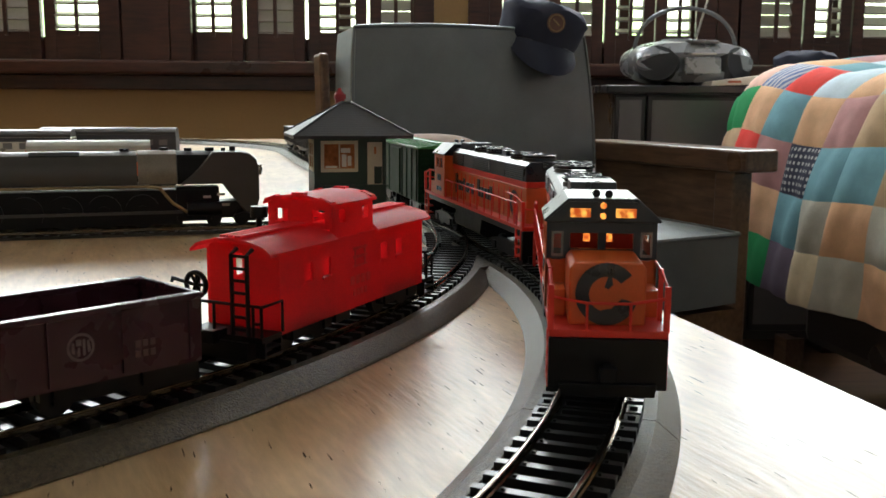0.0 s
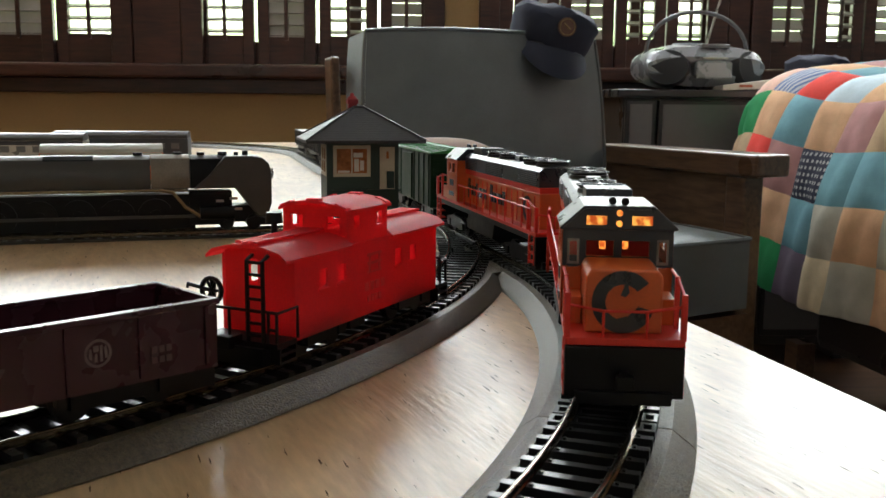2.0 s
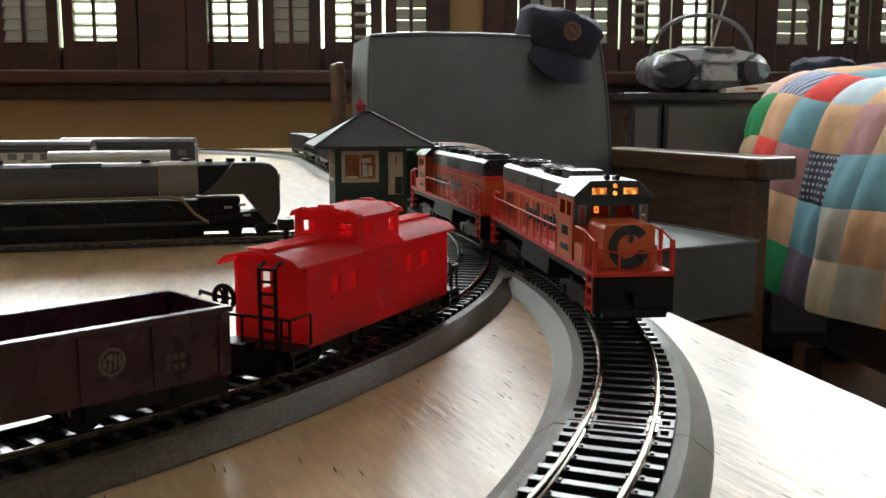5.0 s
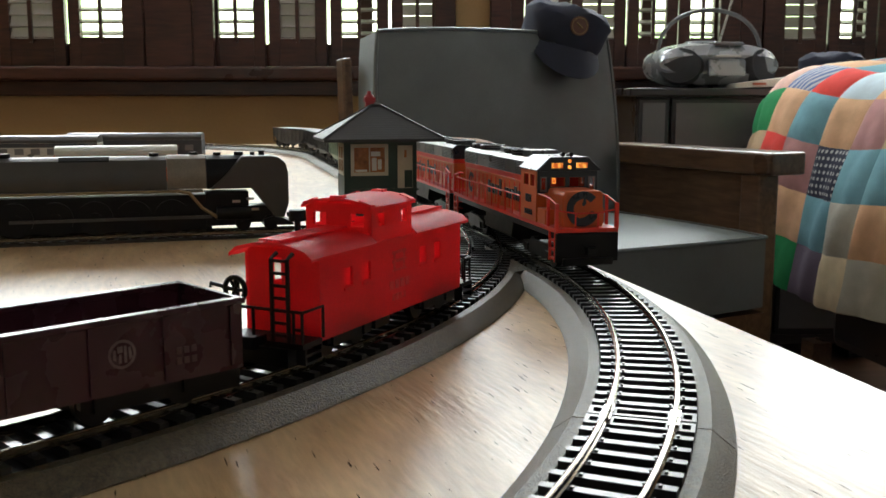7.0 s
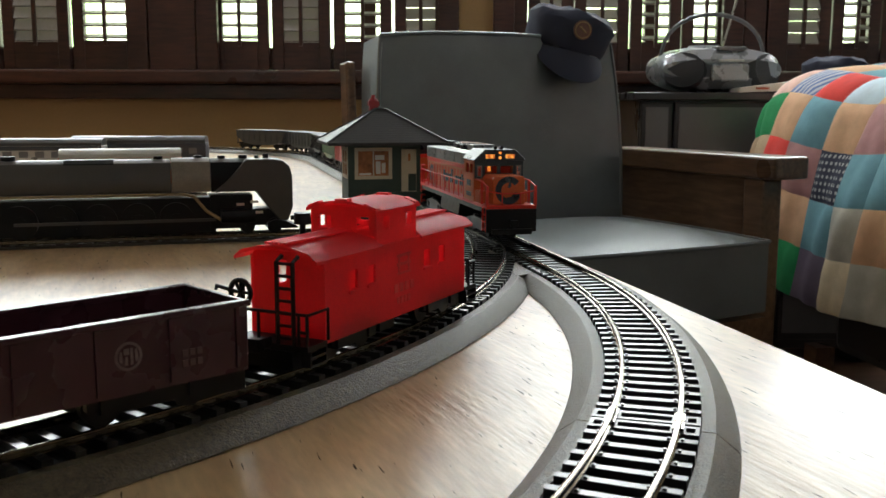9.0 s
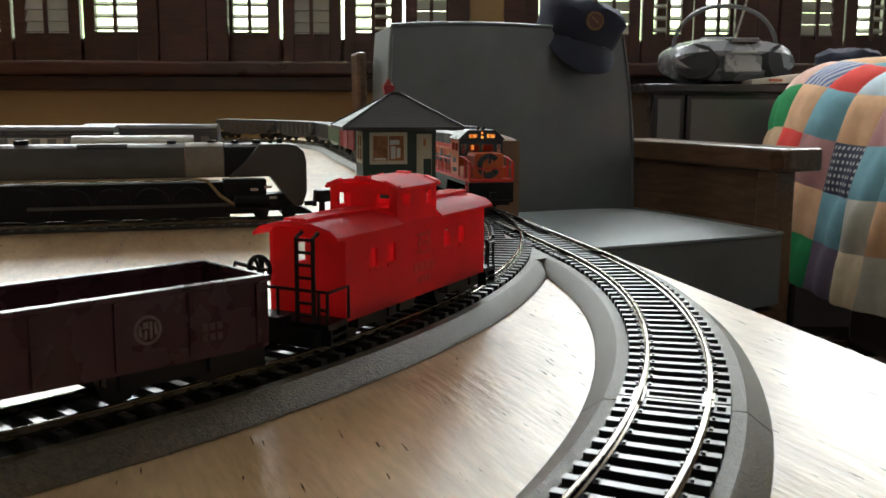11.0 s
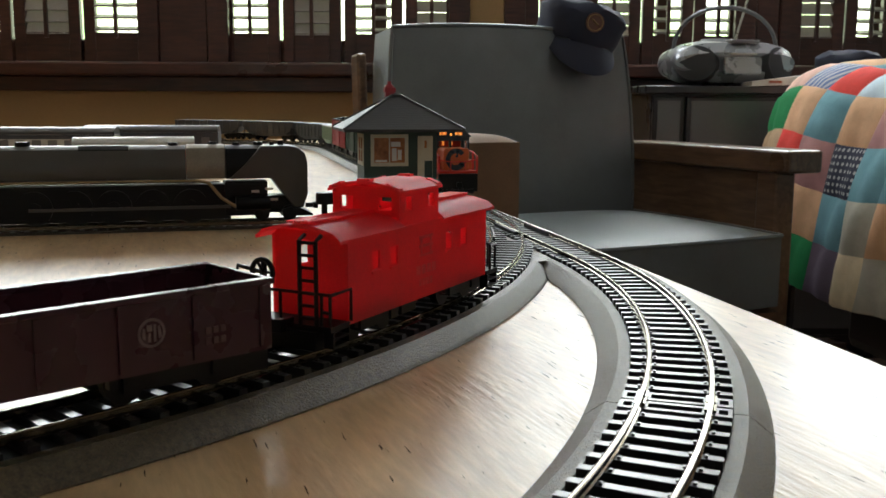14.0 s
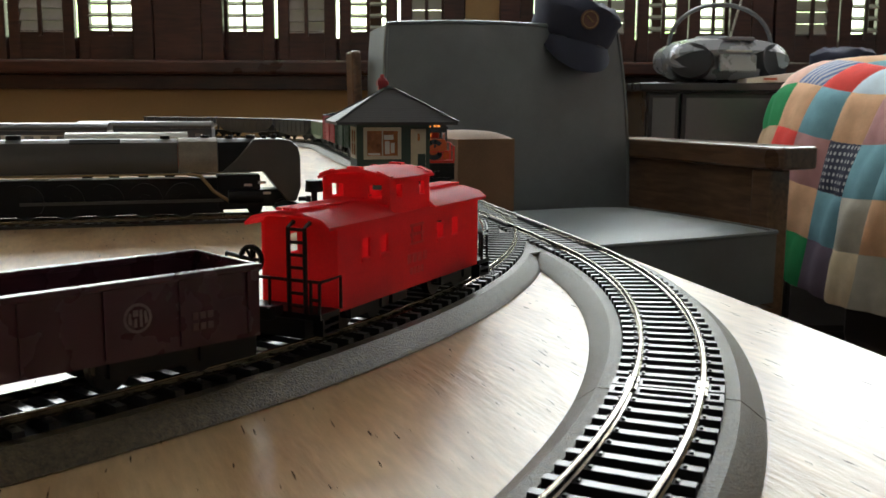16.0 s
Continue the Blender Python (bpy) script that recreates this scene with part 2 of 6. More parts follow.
M_CORK = surf("dark_cork_bed", (0.035, 0.026, 0.018), 0.8, var=0.25, scale=200, fine=900)
M_RAIL = surf("nickel_silver_rail", (0.19, 0.165, 0.125), 0.18, metal=1.0, var=0.1, scale=80, fine=1500)
M_BLACK = surf("black_plastic", (0.004, 0.004, 0.005), 0.42, var=0.15, scale=150, fine=1800, bump=0.1, bump_scale=0.0002, spec=0.22)
M_DARKROOF = surf("dark_blue_roof_paint", (0.011, 0.015, 0.022), 0.3, var=0.12, scale=120, fine=1500, bump=0.08, bump_scale=0.0002)
M_ORANGE = surf("orange_loco_paint", (0.66, 0.125, 0.025), 0.38, var=0.07, scale=90, fine=1600, bump=0.06, bump_scale=0.0002, trans=0.12)
M_VERM = surf("vermilion_loco_paint", (0.75, 0.045, 0.025), 0.38, var=0.07, scale=90, fine=1600, trans=0.2)
M_REDP = surf("red_translucent_plastic", (0.9, 0.1, 0.115), 0.42, var=0.05, scale=70, fine=1200, bump=0.05, bump_scale=0.0002, trans=0.74)
M_MAROON = surf("maroon_plastic", (0.046, 0.011, 0.019), 0.28, var=0.12, scale=80, fine=1500, bump=0.08, bump_scale=0.0002)
M_GREEN = surf("green_boxcar_roof", (0.025, 0.24, 0.045), 0.4, var=0.12, scale=80, fine=1200)
M_DKGREEN = surf("dark_green_boxcar_side", (0.006, 0.032, 0.013), 0.6, var=0.15, scale=80, fine=1200, spec=0.2)
M_GREY = surf("grey_streamlined_metal", (0.055, 0.051, 0.046), 0.34, var=0.1, scale=60, fine=1200)
M_LGREY = surf("light_grey_paint", (0.5, 0.5, 0.46), 0.4, var=0.1, scale=60, fine=1200)
M_SILVER = surf("silver_car_paint", (0.52, 0.5, 0.45), 0.3, metal=0.7, var=0.1, scale=60, fine=1200)
M_WHITE = surf("white_print", (0.62, 0.6, 0.57), 0.5, var=0.08, scale=200, fine=2000)
M_DGREY = surf("dark_grey_car_paint", (0.05, 0.055, 0.065), 0.45, var=0.15, scale=60, fine=1000)
M_PALEGREEN = surf("pale_green_car_paint", (0.3, 0.42, 0.33), 0.45, var=0.12, scale=60, fine=1000)
M_ROOF = surf("grey_shingle_roof", (0.03, 0.03, 0.033), 0.42, var=0.2, scale=150, fine=1200, bump=0.3, bump_scale=0.0005)
M_CREAM = surf("cream_trim_plastic", (0.55, 0.5, 0.38), 0.5, var=0.06, scale=100, fine=1000)
M_TOWER = surf("dark_green_tower_plastic", (0.02, 0.045, 0.035), 0.5, var=0.12, scale=100, fine=1000)
M_BRICKRED = surf("brick_red_plastic", (0.36, 0.03, 0.04), 0.5, var=0.15, scale=300, fine=2000)
M_TAN = surf("tan_throw_cloth", (0.2, 0.115, 0.065), 0.8, var=0.12, scale=20, fine=400)
M_WALL = surf("ochre_wall_paint", (0.42, 0.27, 0.12), 0.8, var=0.05, scale=3, fine=120, bump=0.1)
M_CEIL = surf("white_ceiling_paint", (0.82, 0.8, 0.76), 0.9, var=0.03, scale=2, fine=80)
M_WOOD = grain("dark_mahogany_trim", (0.032, 0.011, 0.008), (0.08, 0.027, 0.017), 0.35, (3, 3, 30), 4, 0.1)
M_WOODH = grain("dark_mahogany_sill", (0.035, 0.012, 0.008), (0.085, 0.028, 0.017), 0.3, (3, 30, 30), 4, 0.1)
M_CHAIRWOOD = grain("oak_chair_wood", (0.075, 0.04, 0.024), (0.19, 0.11, 0.062), 0.3, (30, 4, 30), 3, 0.12)
M_FLOOR = grain("dark_wood_floor", (0.08, 0.045, 0.028), (0.18, 0.1, 0.06), 0.35, (3, 30, 30), 2, 0.15)
M_SLAT = surf("louvre_slat_paint", (0.34, 0.31, 0.28), 0.5, var=0.06, scale=30, fine=300)
M_CLOTH = surf("blue_grey_upholstery", (0.085, 0.098, 0.102), 0.44, var=0.2, scale=12, fine=500, bump=0.4, bump_scale=0.0005, spec=1.0)
_cp = M_CLOTH.node_tree.nodes["Principled BSDF"]
_cp.inputs["Sheen Weight"].default_value, _cp.inputs["Sheen Roughness"].default_value, _cp.inputs["Sheen Tint"].default_value = 0.9, 0.35, (0.8, 0.95, 1.0, 1)
M_NAVY = surf("navy_cap_cloth", (0.02, 0.024, 0.045), 0.85, var=0.15, scale=20, fine=700, bump=0.4, bump_scale=0.0006)
M_BOOM = surf("silver_radio_plastic", (0.27, 0.285, 0.3), 0.28, metal=0.4, var=0.06, scale=20, fine=400)
M_BOOMD = surf("dark_radio_plastic", (0.03, 0.032, 0.036), 0.65, var=0.1, scale=20, fine=500)
M_CAB = surf("black_cabinet_laminate", (0.028, 0.027, 0.028), 0.3, var=0.1, scale=10, fine=200)
M_SMOKE = surf("smoked_glass_door", (0.13, 0.125, 0.13), 0.35, var=0.05, scale=5, fine=100, spec=0.8)
def mottled_glow(name, dim, bright, strength, scale, lo=0.4, hi=0.62):
    """A light seen through uneven translucent plastic, or foliage against the sky."""
    m, nt, p = nodes_of(name)
    N = nt.nodes
    tc = N.new("ShaderNodeTexCoord")
    nz = N.new("ShaderNodeTexNoise")
    nz.inputs["Scale"].default_value, nz.inputs["Detail"].default_value = scale, 3
    cr = N.new("ShaderNodeValToRGB")
    cr.color_ramp.elements[0].position, cr.color_ramp.elements[0].color = lo, (*dim, 1)
    cr.color_ramp.elements[1].position, cr.color_ramp.elements[1].color = hi, (*bright, 1)
    link(nt, tc.outputs["Object"], nz.inputs["Vector"])
    link(nt, nz.outputs["Fac"], cr.inputs[0])
    link(nt, cr.outputs[0], p.inputs["Emission Color"])
    p.inputs["Base Color"].default_value = (*[c * 0.3 for c in bright], 1)
    p.inputs["Emission Strength"].default_value = strength
    return m


M_LIT = mottled_glow("lit_number_board", (0.35, 0.04, 0.004), (1.0, 0.45, 0.07), 0.9, 420)
M_LAMP = mottled_glow("lit_headlight", (0.35, 0.035, 0.004), (1.0, 0.36, 0.05), 1.2, 520)
M_OUT = mottled_glow("daylight_through_leaves", (0.4, 0.66, 0.2), (0.95, 1.0, 0.74), 3.2, 1.6, 0.36, 0.6)
M_GLASSY = glass("clear_window_plastic")
# grey put in the colour for whitish reflections on clear window plastic
M_RIM = surf("clear_plastic_reflection_rim", (0.2, 0.17, 0.16), 0.2, var=0.15, scale=300, fine=2000, spec=0.8)
M_PAPER = surf("paper_white", (0.7, 0.68, 0.62), 0.7, var=0.08, scale=20, fine=200)


# ---- room ----
def structure(ob, label=""):
    return tagged(ob, label, kind="structure")


X0, X1, YB, ZC = -3.2, 3.6, -3.2, FLOOR + 2.6
structure(boxpart("floor", (X0 - 0.2, X1 + 0.2, YB - 0.2, WALL_Y + 0.3, FLOOR - 0.1, FLOOR), M_FLOOR), "dark stained wooden floor boards")
structure(boxpart("ceiling", (X0 - 0.2, X1 + 0.2, YB - 0.2, WALL_Y + 0.3, ZC, ZC + 0.1), M_CEIL), "plain pale painted ceiling")
structure(boxpart("wall_west", (X0 - 0.15, X0, YB, WALL_Y, FLOOR, ZC), M_WALL), "plain ochre painted wall")
structure(boxpart("wall_east", (X1, X1 + 0.15, YB, WALL_Y, FLOOR, ZC), M_CEIL), "plain pale painted wall")
structure(boxpart("wall_south", (X0, X1, YB - 0.15, YB, FLOOR, ZC), M_CEIL), "plain pale painted wall")

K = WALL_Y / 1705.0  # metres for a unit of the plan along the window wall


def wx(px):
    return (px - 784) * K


SILL_Z, HEAD_Z = 0.235, 1.62
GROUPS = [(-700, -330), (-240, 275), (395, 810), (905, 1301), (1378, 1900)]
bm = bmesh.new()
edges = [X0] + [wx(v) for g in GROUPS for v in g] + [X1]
bm_box(bm, X0, X1, WALL_Y, WALL_Y + 0.15, FLOOR, SILL_Z - 0.035)
bm_box(bm, X0, X1, WALL_Y, WALL_Y + 0.15, HEAD_Z, ZC)
for i in range(0, len(edges), 2):
    bm_box(bm, edges[i], edges[i + 1], WALL_Y, WALL_Y + 0.15, SILL_Z - 0.035, HEAD_Z)
structure(part("wall_north", bm, M_WALL), "ochre painted wall below and between wood windows")


def shutter(parent, x0, x1, z0, z1, tilt, y):
    """A louvred shutter panel: stiles, rails, mid stile and tilted slats."""
    st = 0.039
    for a, b in ((x0, x0 + st), (x1 - st, x1)):
        boxpart("stile", (a, b, y, y + 0.028, z0, z1), M_WOOD, parent, bevel=0.003)
    for a, b in ((z0, z0 + 0.098), (z1 - 0.05, z1)):
        boxpart("rail", (x0 + st, x1 - st, y + 0.002, y + 0.026, a, b), M_WOOD, parent)
    xm = (x0 + x1) / 2
    boxpart("tilt_bar", (xm - 0.006, xm + 0.006, y - 0.012, y - 0.002, z0 + 0.08, z1 - 0.06), M_WOOD, parent)
    zz = z0 + 0.112
    sl = bpy.data.meshes.get("slat_%d_%d" % (round((x1 - x0) * 1000), tilt))
    if sl is None:
        bm = bmesh.new()
        bm_box(bm, -(x1 - x0) / 2 + st, (x1 - x0) / 2 - st, -0.023, 0.023, -0.003, 0.003, pose(0, 0, 0, tilt))
        sl = mesh_of("slat_%d_%d" % (round((x1 - x0) * 1000), tilt), bm, M_SLAT)
    while zz < z1 - 0.06:
        s = new("slat", sl)
        s.parent = parent
        s.location = (xm, y + 0.014, zz)
        zz += 0.039


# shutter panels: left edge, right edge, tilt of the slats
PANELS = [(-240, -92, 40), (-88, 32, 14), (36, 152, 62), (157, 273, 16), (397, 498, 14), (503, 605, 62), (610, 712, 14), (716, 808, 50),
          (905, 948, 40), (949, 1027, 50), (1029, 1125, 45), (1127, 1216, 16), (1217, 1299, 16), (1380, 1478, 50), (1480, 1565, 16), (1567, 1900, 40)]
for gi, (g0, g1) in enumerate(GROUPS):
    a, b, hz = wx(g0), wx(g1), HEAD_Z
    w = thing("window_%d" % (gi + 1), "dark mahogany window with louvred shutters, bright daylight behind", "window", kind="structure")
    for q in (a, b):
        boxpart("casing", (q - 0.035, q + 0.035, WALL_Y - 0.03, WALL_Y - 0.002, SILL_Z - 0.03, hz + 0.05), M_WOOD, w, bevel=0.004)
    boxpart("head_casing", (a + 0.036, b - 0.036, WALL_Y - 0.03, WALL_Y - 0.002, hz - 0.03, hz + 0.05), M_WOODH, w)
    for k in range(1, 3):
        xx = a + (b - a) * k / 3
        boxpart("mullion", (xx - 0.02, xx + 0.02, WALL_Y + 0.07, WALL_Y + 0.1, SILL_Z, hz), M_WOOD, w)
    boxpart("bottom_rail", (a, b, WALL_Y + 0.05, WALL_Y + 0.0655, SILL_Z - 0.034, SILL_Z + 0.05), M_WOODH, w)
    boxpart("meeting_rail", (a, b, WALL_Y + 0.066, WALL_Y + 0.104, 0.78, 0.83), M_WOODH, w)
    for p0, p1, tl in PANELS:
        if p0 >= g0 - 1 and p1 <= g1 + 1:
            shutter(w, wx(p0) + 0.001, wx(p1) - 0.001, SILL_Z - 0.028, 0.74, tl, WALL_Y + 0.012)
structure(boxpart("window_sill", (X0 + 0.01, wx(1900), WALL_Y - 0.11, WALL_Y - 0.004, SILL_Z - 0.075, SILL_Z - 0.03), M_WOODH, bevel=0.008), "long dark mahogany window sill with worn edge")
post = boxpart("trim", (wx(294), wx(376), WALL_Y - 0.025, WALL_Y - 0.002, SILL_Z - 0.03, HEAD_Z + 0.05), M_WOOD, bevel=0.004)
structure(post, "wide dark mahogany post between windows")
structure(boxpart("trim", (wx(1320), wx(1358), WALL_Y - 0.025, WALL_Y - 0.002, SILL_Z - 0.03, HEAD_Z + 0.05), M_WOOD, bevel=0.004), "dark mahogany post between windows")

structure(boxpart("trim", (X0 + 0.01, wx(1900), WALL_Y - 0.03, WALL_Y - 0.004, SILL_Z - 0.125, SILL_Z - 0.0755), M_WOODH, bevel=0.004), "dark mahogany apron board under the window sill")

# distance outside
bm = bmesh.new()
bm_box(bm, -9, 9, 7.0, 7.05, -1.5, 6)
structure(part("backdrop", bm, M_OUT), "bright leafy daylight outside the windows")
bm = bmesh.new()
bm_box(bm, -400, 400, -400, 400, FLOOR - 0.7, FLOOR - 0.6)
structure(part("ground", bm, surf("lawn", (0.06, 0.1, 0.03), 0.9, var=0.3, scale=3, fine=60)), "green lawn outside")

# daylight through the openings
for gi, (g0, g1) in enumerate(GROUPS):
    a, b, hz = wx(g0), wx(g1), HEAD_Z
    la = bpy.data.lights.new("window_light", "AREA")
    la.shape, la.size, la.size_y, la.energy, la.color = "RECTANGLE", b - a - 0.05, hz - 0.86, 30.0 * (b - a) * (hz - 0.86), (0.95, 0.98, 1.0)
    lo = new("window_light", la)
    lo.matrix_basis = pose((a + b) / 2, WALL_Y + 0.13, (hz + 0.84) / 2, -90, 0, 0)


# ---- table ----
def lay(a, b, z=0.0, rz=0.0):
    return LAY @ pose(a, b, z, 0, 0, rz)


TA0, TA1, TB0, TB1 = -0.72, 0.495, -0.80, 1.66
table = thing("train_table", "large varnished plywood train table with worn glossy top", "table", m=LAY)
boxpart("tabletop", (TA0, TA1, TB0, TB1, -0.019, 0.0), [M_TABLE], table, bevel=0.0015)
for a in (TA0 + 0.08, TA1 - 0.08):
    boxpart("apron", (a - 0.02, a + 0.02, TB0 + 0.05, TB1 - 0.05, -0.11, -0.0195), M_CHAIRWOOD, table)
    for b in (TB0 + 0.12, TB1 - 0.12):
        boxpart("leg", (a - 0.035, a + 0.035, b - 0.035, b + 0.035, FLOOR, -0.111), M_CHAIRWOOD, table, bevel=0.004)


# ---- track ----
BED_H = 0.0062
PROFILE_BED = [(-0.0243, 0.0004), (-0.0236, 0.0018), (-0.0178, BED_H), (-0.0142, BED_H), (-0.0140, 0.0048), (0.0140, 0.0048), (0.0142, BED_H), (0.0178, BED_H), (0.0236, 0.0018), (0.0243, 0.0004)]
PROFILE_RAIL = [(-0.0008, 0.0077), (-0.0008, 0.0079), (-0.0003, 0.0082), (-0.0003, 0.0092), (-0.0006, 0.0095), (-0.0006, 0.0099), (-0.0004, RAIL), (0.0004, RAIL), (0.0006, 0.0099), (0.0006, 0.0095), (0.0003, 0.0092), (0.0003, 0.0082), (0.0008, 0.0079), (0.0008, 0.0077)]
HALF = 0.0086


class Arc:
    """Centre line: a circle about (a, b), from angle g0 to g1 in degrees."""
    def __init__(self, a, b, r, g0, g1):
        self.a, self.b, self.r, self.g0, self.g1 = a, b, r, radians(g0), radians(g1)
        self.length = abs(self.g1 - self.g0) * r

    def at(self, s, off=0.0):
        g = self.g0 + (self.g1 - self.g0) * s / self.length
        k = 1 if self.g1 > self.g0 else -1
        rr = self.r + off * k
        return self.a + rr * math.cos(g), self.b + rr * math.sin(g), math.degrees(g) + (90 if k > 0 else -90)


class Line:
    def __init__(self, a, b, heading, length):
        self.a, self.b, self.h, self.length = a, b, heading, length

    def at(self, s, off=0.0):
        h = radians(self.h)
        return self.a + s * math.cos(h) + off * math.sin(h), self.b + s * math.sin(h) - off * math.cos(h), self.h


def sweep(bm, line, prof, off=0.0, s0=None, s1=None, dz=0.0):
    s0 = 0.0003 if s0 is None else s0
    s1 = line.length - 0.0003 if s1 is None else s1
    n = max(2, int((s1 - s0) / 0.012)) if isinstance(line, Arc) else 1
    rings = []
    for i in range(n + 1):
        s = s0 + (s1 - s0) * i / n
        rings.append([bm.verts.new((*line.at(s, off + q)[:2], z + dz)) for q, z in prof])
    for r0, r1 in zip(rings[:-1], rings[1:]):
        for j in range(len(prof)):
            k = (j + 1) % len(prof)
            bm.faces.new((r0[j], r0[k], r1[k], r1[j]))
    bm.faces.new(rings[0][::-1])
    bm.faces.new(rings[-1])


def tie_bm(bm, m, half=0.0139, w=0.00135):
    bm_box(bm, -w, w, -half, half, 0.0047, 0.0076, m)


bm = bmesh.new()
tie_bm(bm, Matrix())
for q in (-HALF, HALF):
    for d in (-0.0017, 0.0017):
        bm_box(bm, -0.0006, 0.0006, q + d - 0.0004, q + d + 0.0004, 0.0076, 0.0081)
TIE_MESH = mesh_of("tie", bm, M_TIE)
bm = bmesh.new()
panel(bm, -0.0034, 0.0034, -0.0139, 0.0139, [(-0.0018, 0.0018, -0.0128, -0.0106), (-0.0018, 0.0018, -0.0066, 0.0066), (-0.0018, 0.0018, 0.0106, 0.0128)],
      lambda w, h, d: Vector((w, h, 0.0047 + d)), 0.0029)
JOINT_MESH = mesh_of("joint_tie", bm, M_TIE)
bm = bmesh.new()
bm_box(bm, -0.0016, 0.0016, -0.0147, 0.0, 0.0047, 0.0076)
HALF_TIE = mesh_of("half_tie", bm, M_TIE)


def track_section(line, single=True, label="", bed=True, ties=(0.0, 1.0), dz=0.0, rails=True, drop=0.0):
    sec = thing("track_section", label or "grey plastic roadbed track with black ties and nickel rails", "model track", "track sections", m=LAY @ pose(0, 0, -drop))
    if bed:
        bm = bmesh.new()
        sweep(bm, line, PROFILE_BED, dz=dz)
        part("roadbed", bm, M_BED, sec, smooth=True)
    if drop:
        bm = bmesh.new()
        sweep(bm, line, [(-0.0175, 0.0059), (-0.0165, 0.0072), (0.0165, 0.0072), (0.0175, 0.0059)])
        part("cork_bed", bm, M_CORK, sec)
    if rails:
        for q in (-HALF, HALF):
            bm = bmesh.new()
            sweep(bm, line, PROFILE_RAIL, q)
            part("rail", bm, M_RAIL, sec, smooth=True)
            for s0, s1 in ((0.0006, 0.006), (line.length - 0.006, line.length - 0.0006)):
                bm = bmesh.new()
                sweep(bm, line, [(-0.0014, 0.0078), (-0.0014, 0.0086), (0.0014, 0.0086), (0.0014, 0.0078)], q, s0, s1)
                part("rail_joiner", bm, M_RAIL, sec)
    if bed:
        bm = bmesh.new()
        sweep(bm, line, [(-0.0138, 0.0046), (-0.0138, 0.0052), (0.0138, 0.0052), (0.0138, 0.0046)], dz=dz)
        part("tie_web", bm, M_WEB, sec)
    n = round(line.length / 0.0080)
    rest = bmesh.new()
    for i in range(n):
        s = line.length * (i + 0.5) / n
        if not ties[0] <= s / line.length <= ties[1]:
            continue
        a, b, h = line.at(s)
        m = pose(a, b, 0, 0, 0, h)
        if single:
            t = new("tie", JOINT_MESH if i in (0, n - 1) else TIE_MESH)
            t.parent = sec
            t.matrix_basis = m
        else:
            tie_bm(rest, m)
    if single:
        rest.free()
    else:
        tagged(part("tie_strip", rest, M_TIE, sec), kind="stuff")
    return sec


# main oval
for k in range(6):
    track_section(Arc(OA, OB, R, -30 * k, -30 * (k + 1)), k < 3)
SEG = (L - 0.2286) / 4
for k in range(4):
    track_section(Line(R + OA, OB + 0.2286 + SEG * k, 90, SEG), k < 1)
for k in range(6):
    track_section(Arc(OA, L + OB, R, 30 * k, 30 * (k + 1)), False)
for k in range(5):
    track_section(Line(OA - R, OB + L - L / 5 * k, -90, L / 5), False)

# turnout: straight route and curved route off one base
turnout = track_section(Line(R + OA, OB, 90, 0.2286), True, "grey roadbed track turnout with frog and guard rails")
div = Arc(SA, SB, SR, 0, -30)
bm = bmesh.new()
sweep(bm, div, PROFILE_BED, 0, 0.125, None, -0.0002)
part("diverging_roadbed", bm, M_BED, turnout, smooth=True)
bm = bmesh.new()
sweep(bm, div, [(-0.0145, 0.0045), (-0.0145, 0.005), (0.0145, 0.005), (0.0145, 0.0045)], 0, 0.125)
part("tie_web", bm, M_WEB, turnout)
# flat cover where the two beds part
bm = bmesh.new()
bm_prism(bm, [(0.4350, 0.0), (0.4436, 0.005), (0.4436, 0.045), (0.4405, 0.045)], 0.0008, BED_H - 0.0001, axis="z")
part("bed_cover", bm, M_BED, turnout)
for q, s0 in ((-HALF, 0.004), (HALF, 0.02)):
    bm = bmesh.new()
    sweep(bm, div, PROFILE_RAIL, q, s0, None, 0.00005)
    part("rail", bm, M_RAIL, turnout, smooth=True)
for ln, q, s0, s1 in ((Line(R + OA, OB, 90, 0.2286), 0.0069, 0.07, 0.115), (div, 0.0069, 0.09, 0.135)):
    bm = bmesh.new()
    sweep(bm, ln, [(-0.0005, 0.0077), (-0.0005, 0.0098), (0.0005, 0.0098), (0.0005, 0.0077)], q, s0, s1)
    part("guard_rail", bm, M_BLACK, turnout)
n = round(div.length / 0.0080)
for i in range(n):
    s = div.length * (i + 0.5) / n
    if s > 0.075:
        a, b, h = div.at(s)
        t = new("tie", TIE_MESH if s > 0.125 else HALF_TIE)
        t.parent = turnout
        t.matrix_basis = pose(a, b, -0.0002, 0, 0, h)
boxpart("frog", (R + OA - HALF - 0.002, R + OA - HALF + 0.002, 0.085, 0.125, 0.0077, 0.0093), M_BLACK, turnout)

# siding
track_section(Arc(SA, SB, SR, -30, -60), True)
track_section(Arc(SA, SB, SR, -60, -90), True)
for k in range(2):
    track_section(Line(SA - 0.2286 * k, SB - SR, 180, 0.2286), False)


# ---- train path ----
def path_at(s):
    """Main line: s = 0 at the turnout's near end, growing away along the oval."""
    if s < 0:
        g = s / R
        return OA + R * math.cos(g), OB + R * math.sin(g)
    if s < L:
        return OA + R, OB + s
    if s < L + math.pi * R:
        g = (s - L) / R
        return OA + R * math.cos(g), OB + L + R * math.sin(g)
    return OA - R, OB + L - (s - L - math.pi * R)


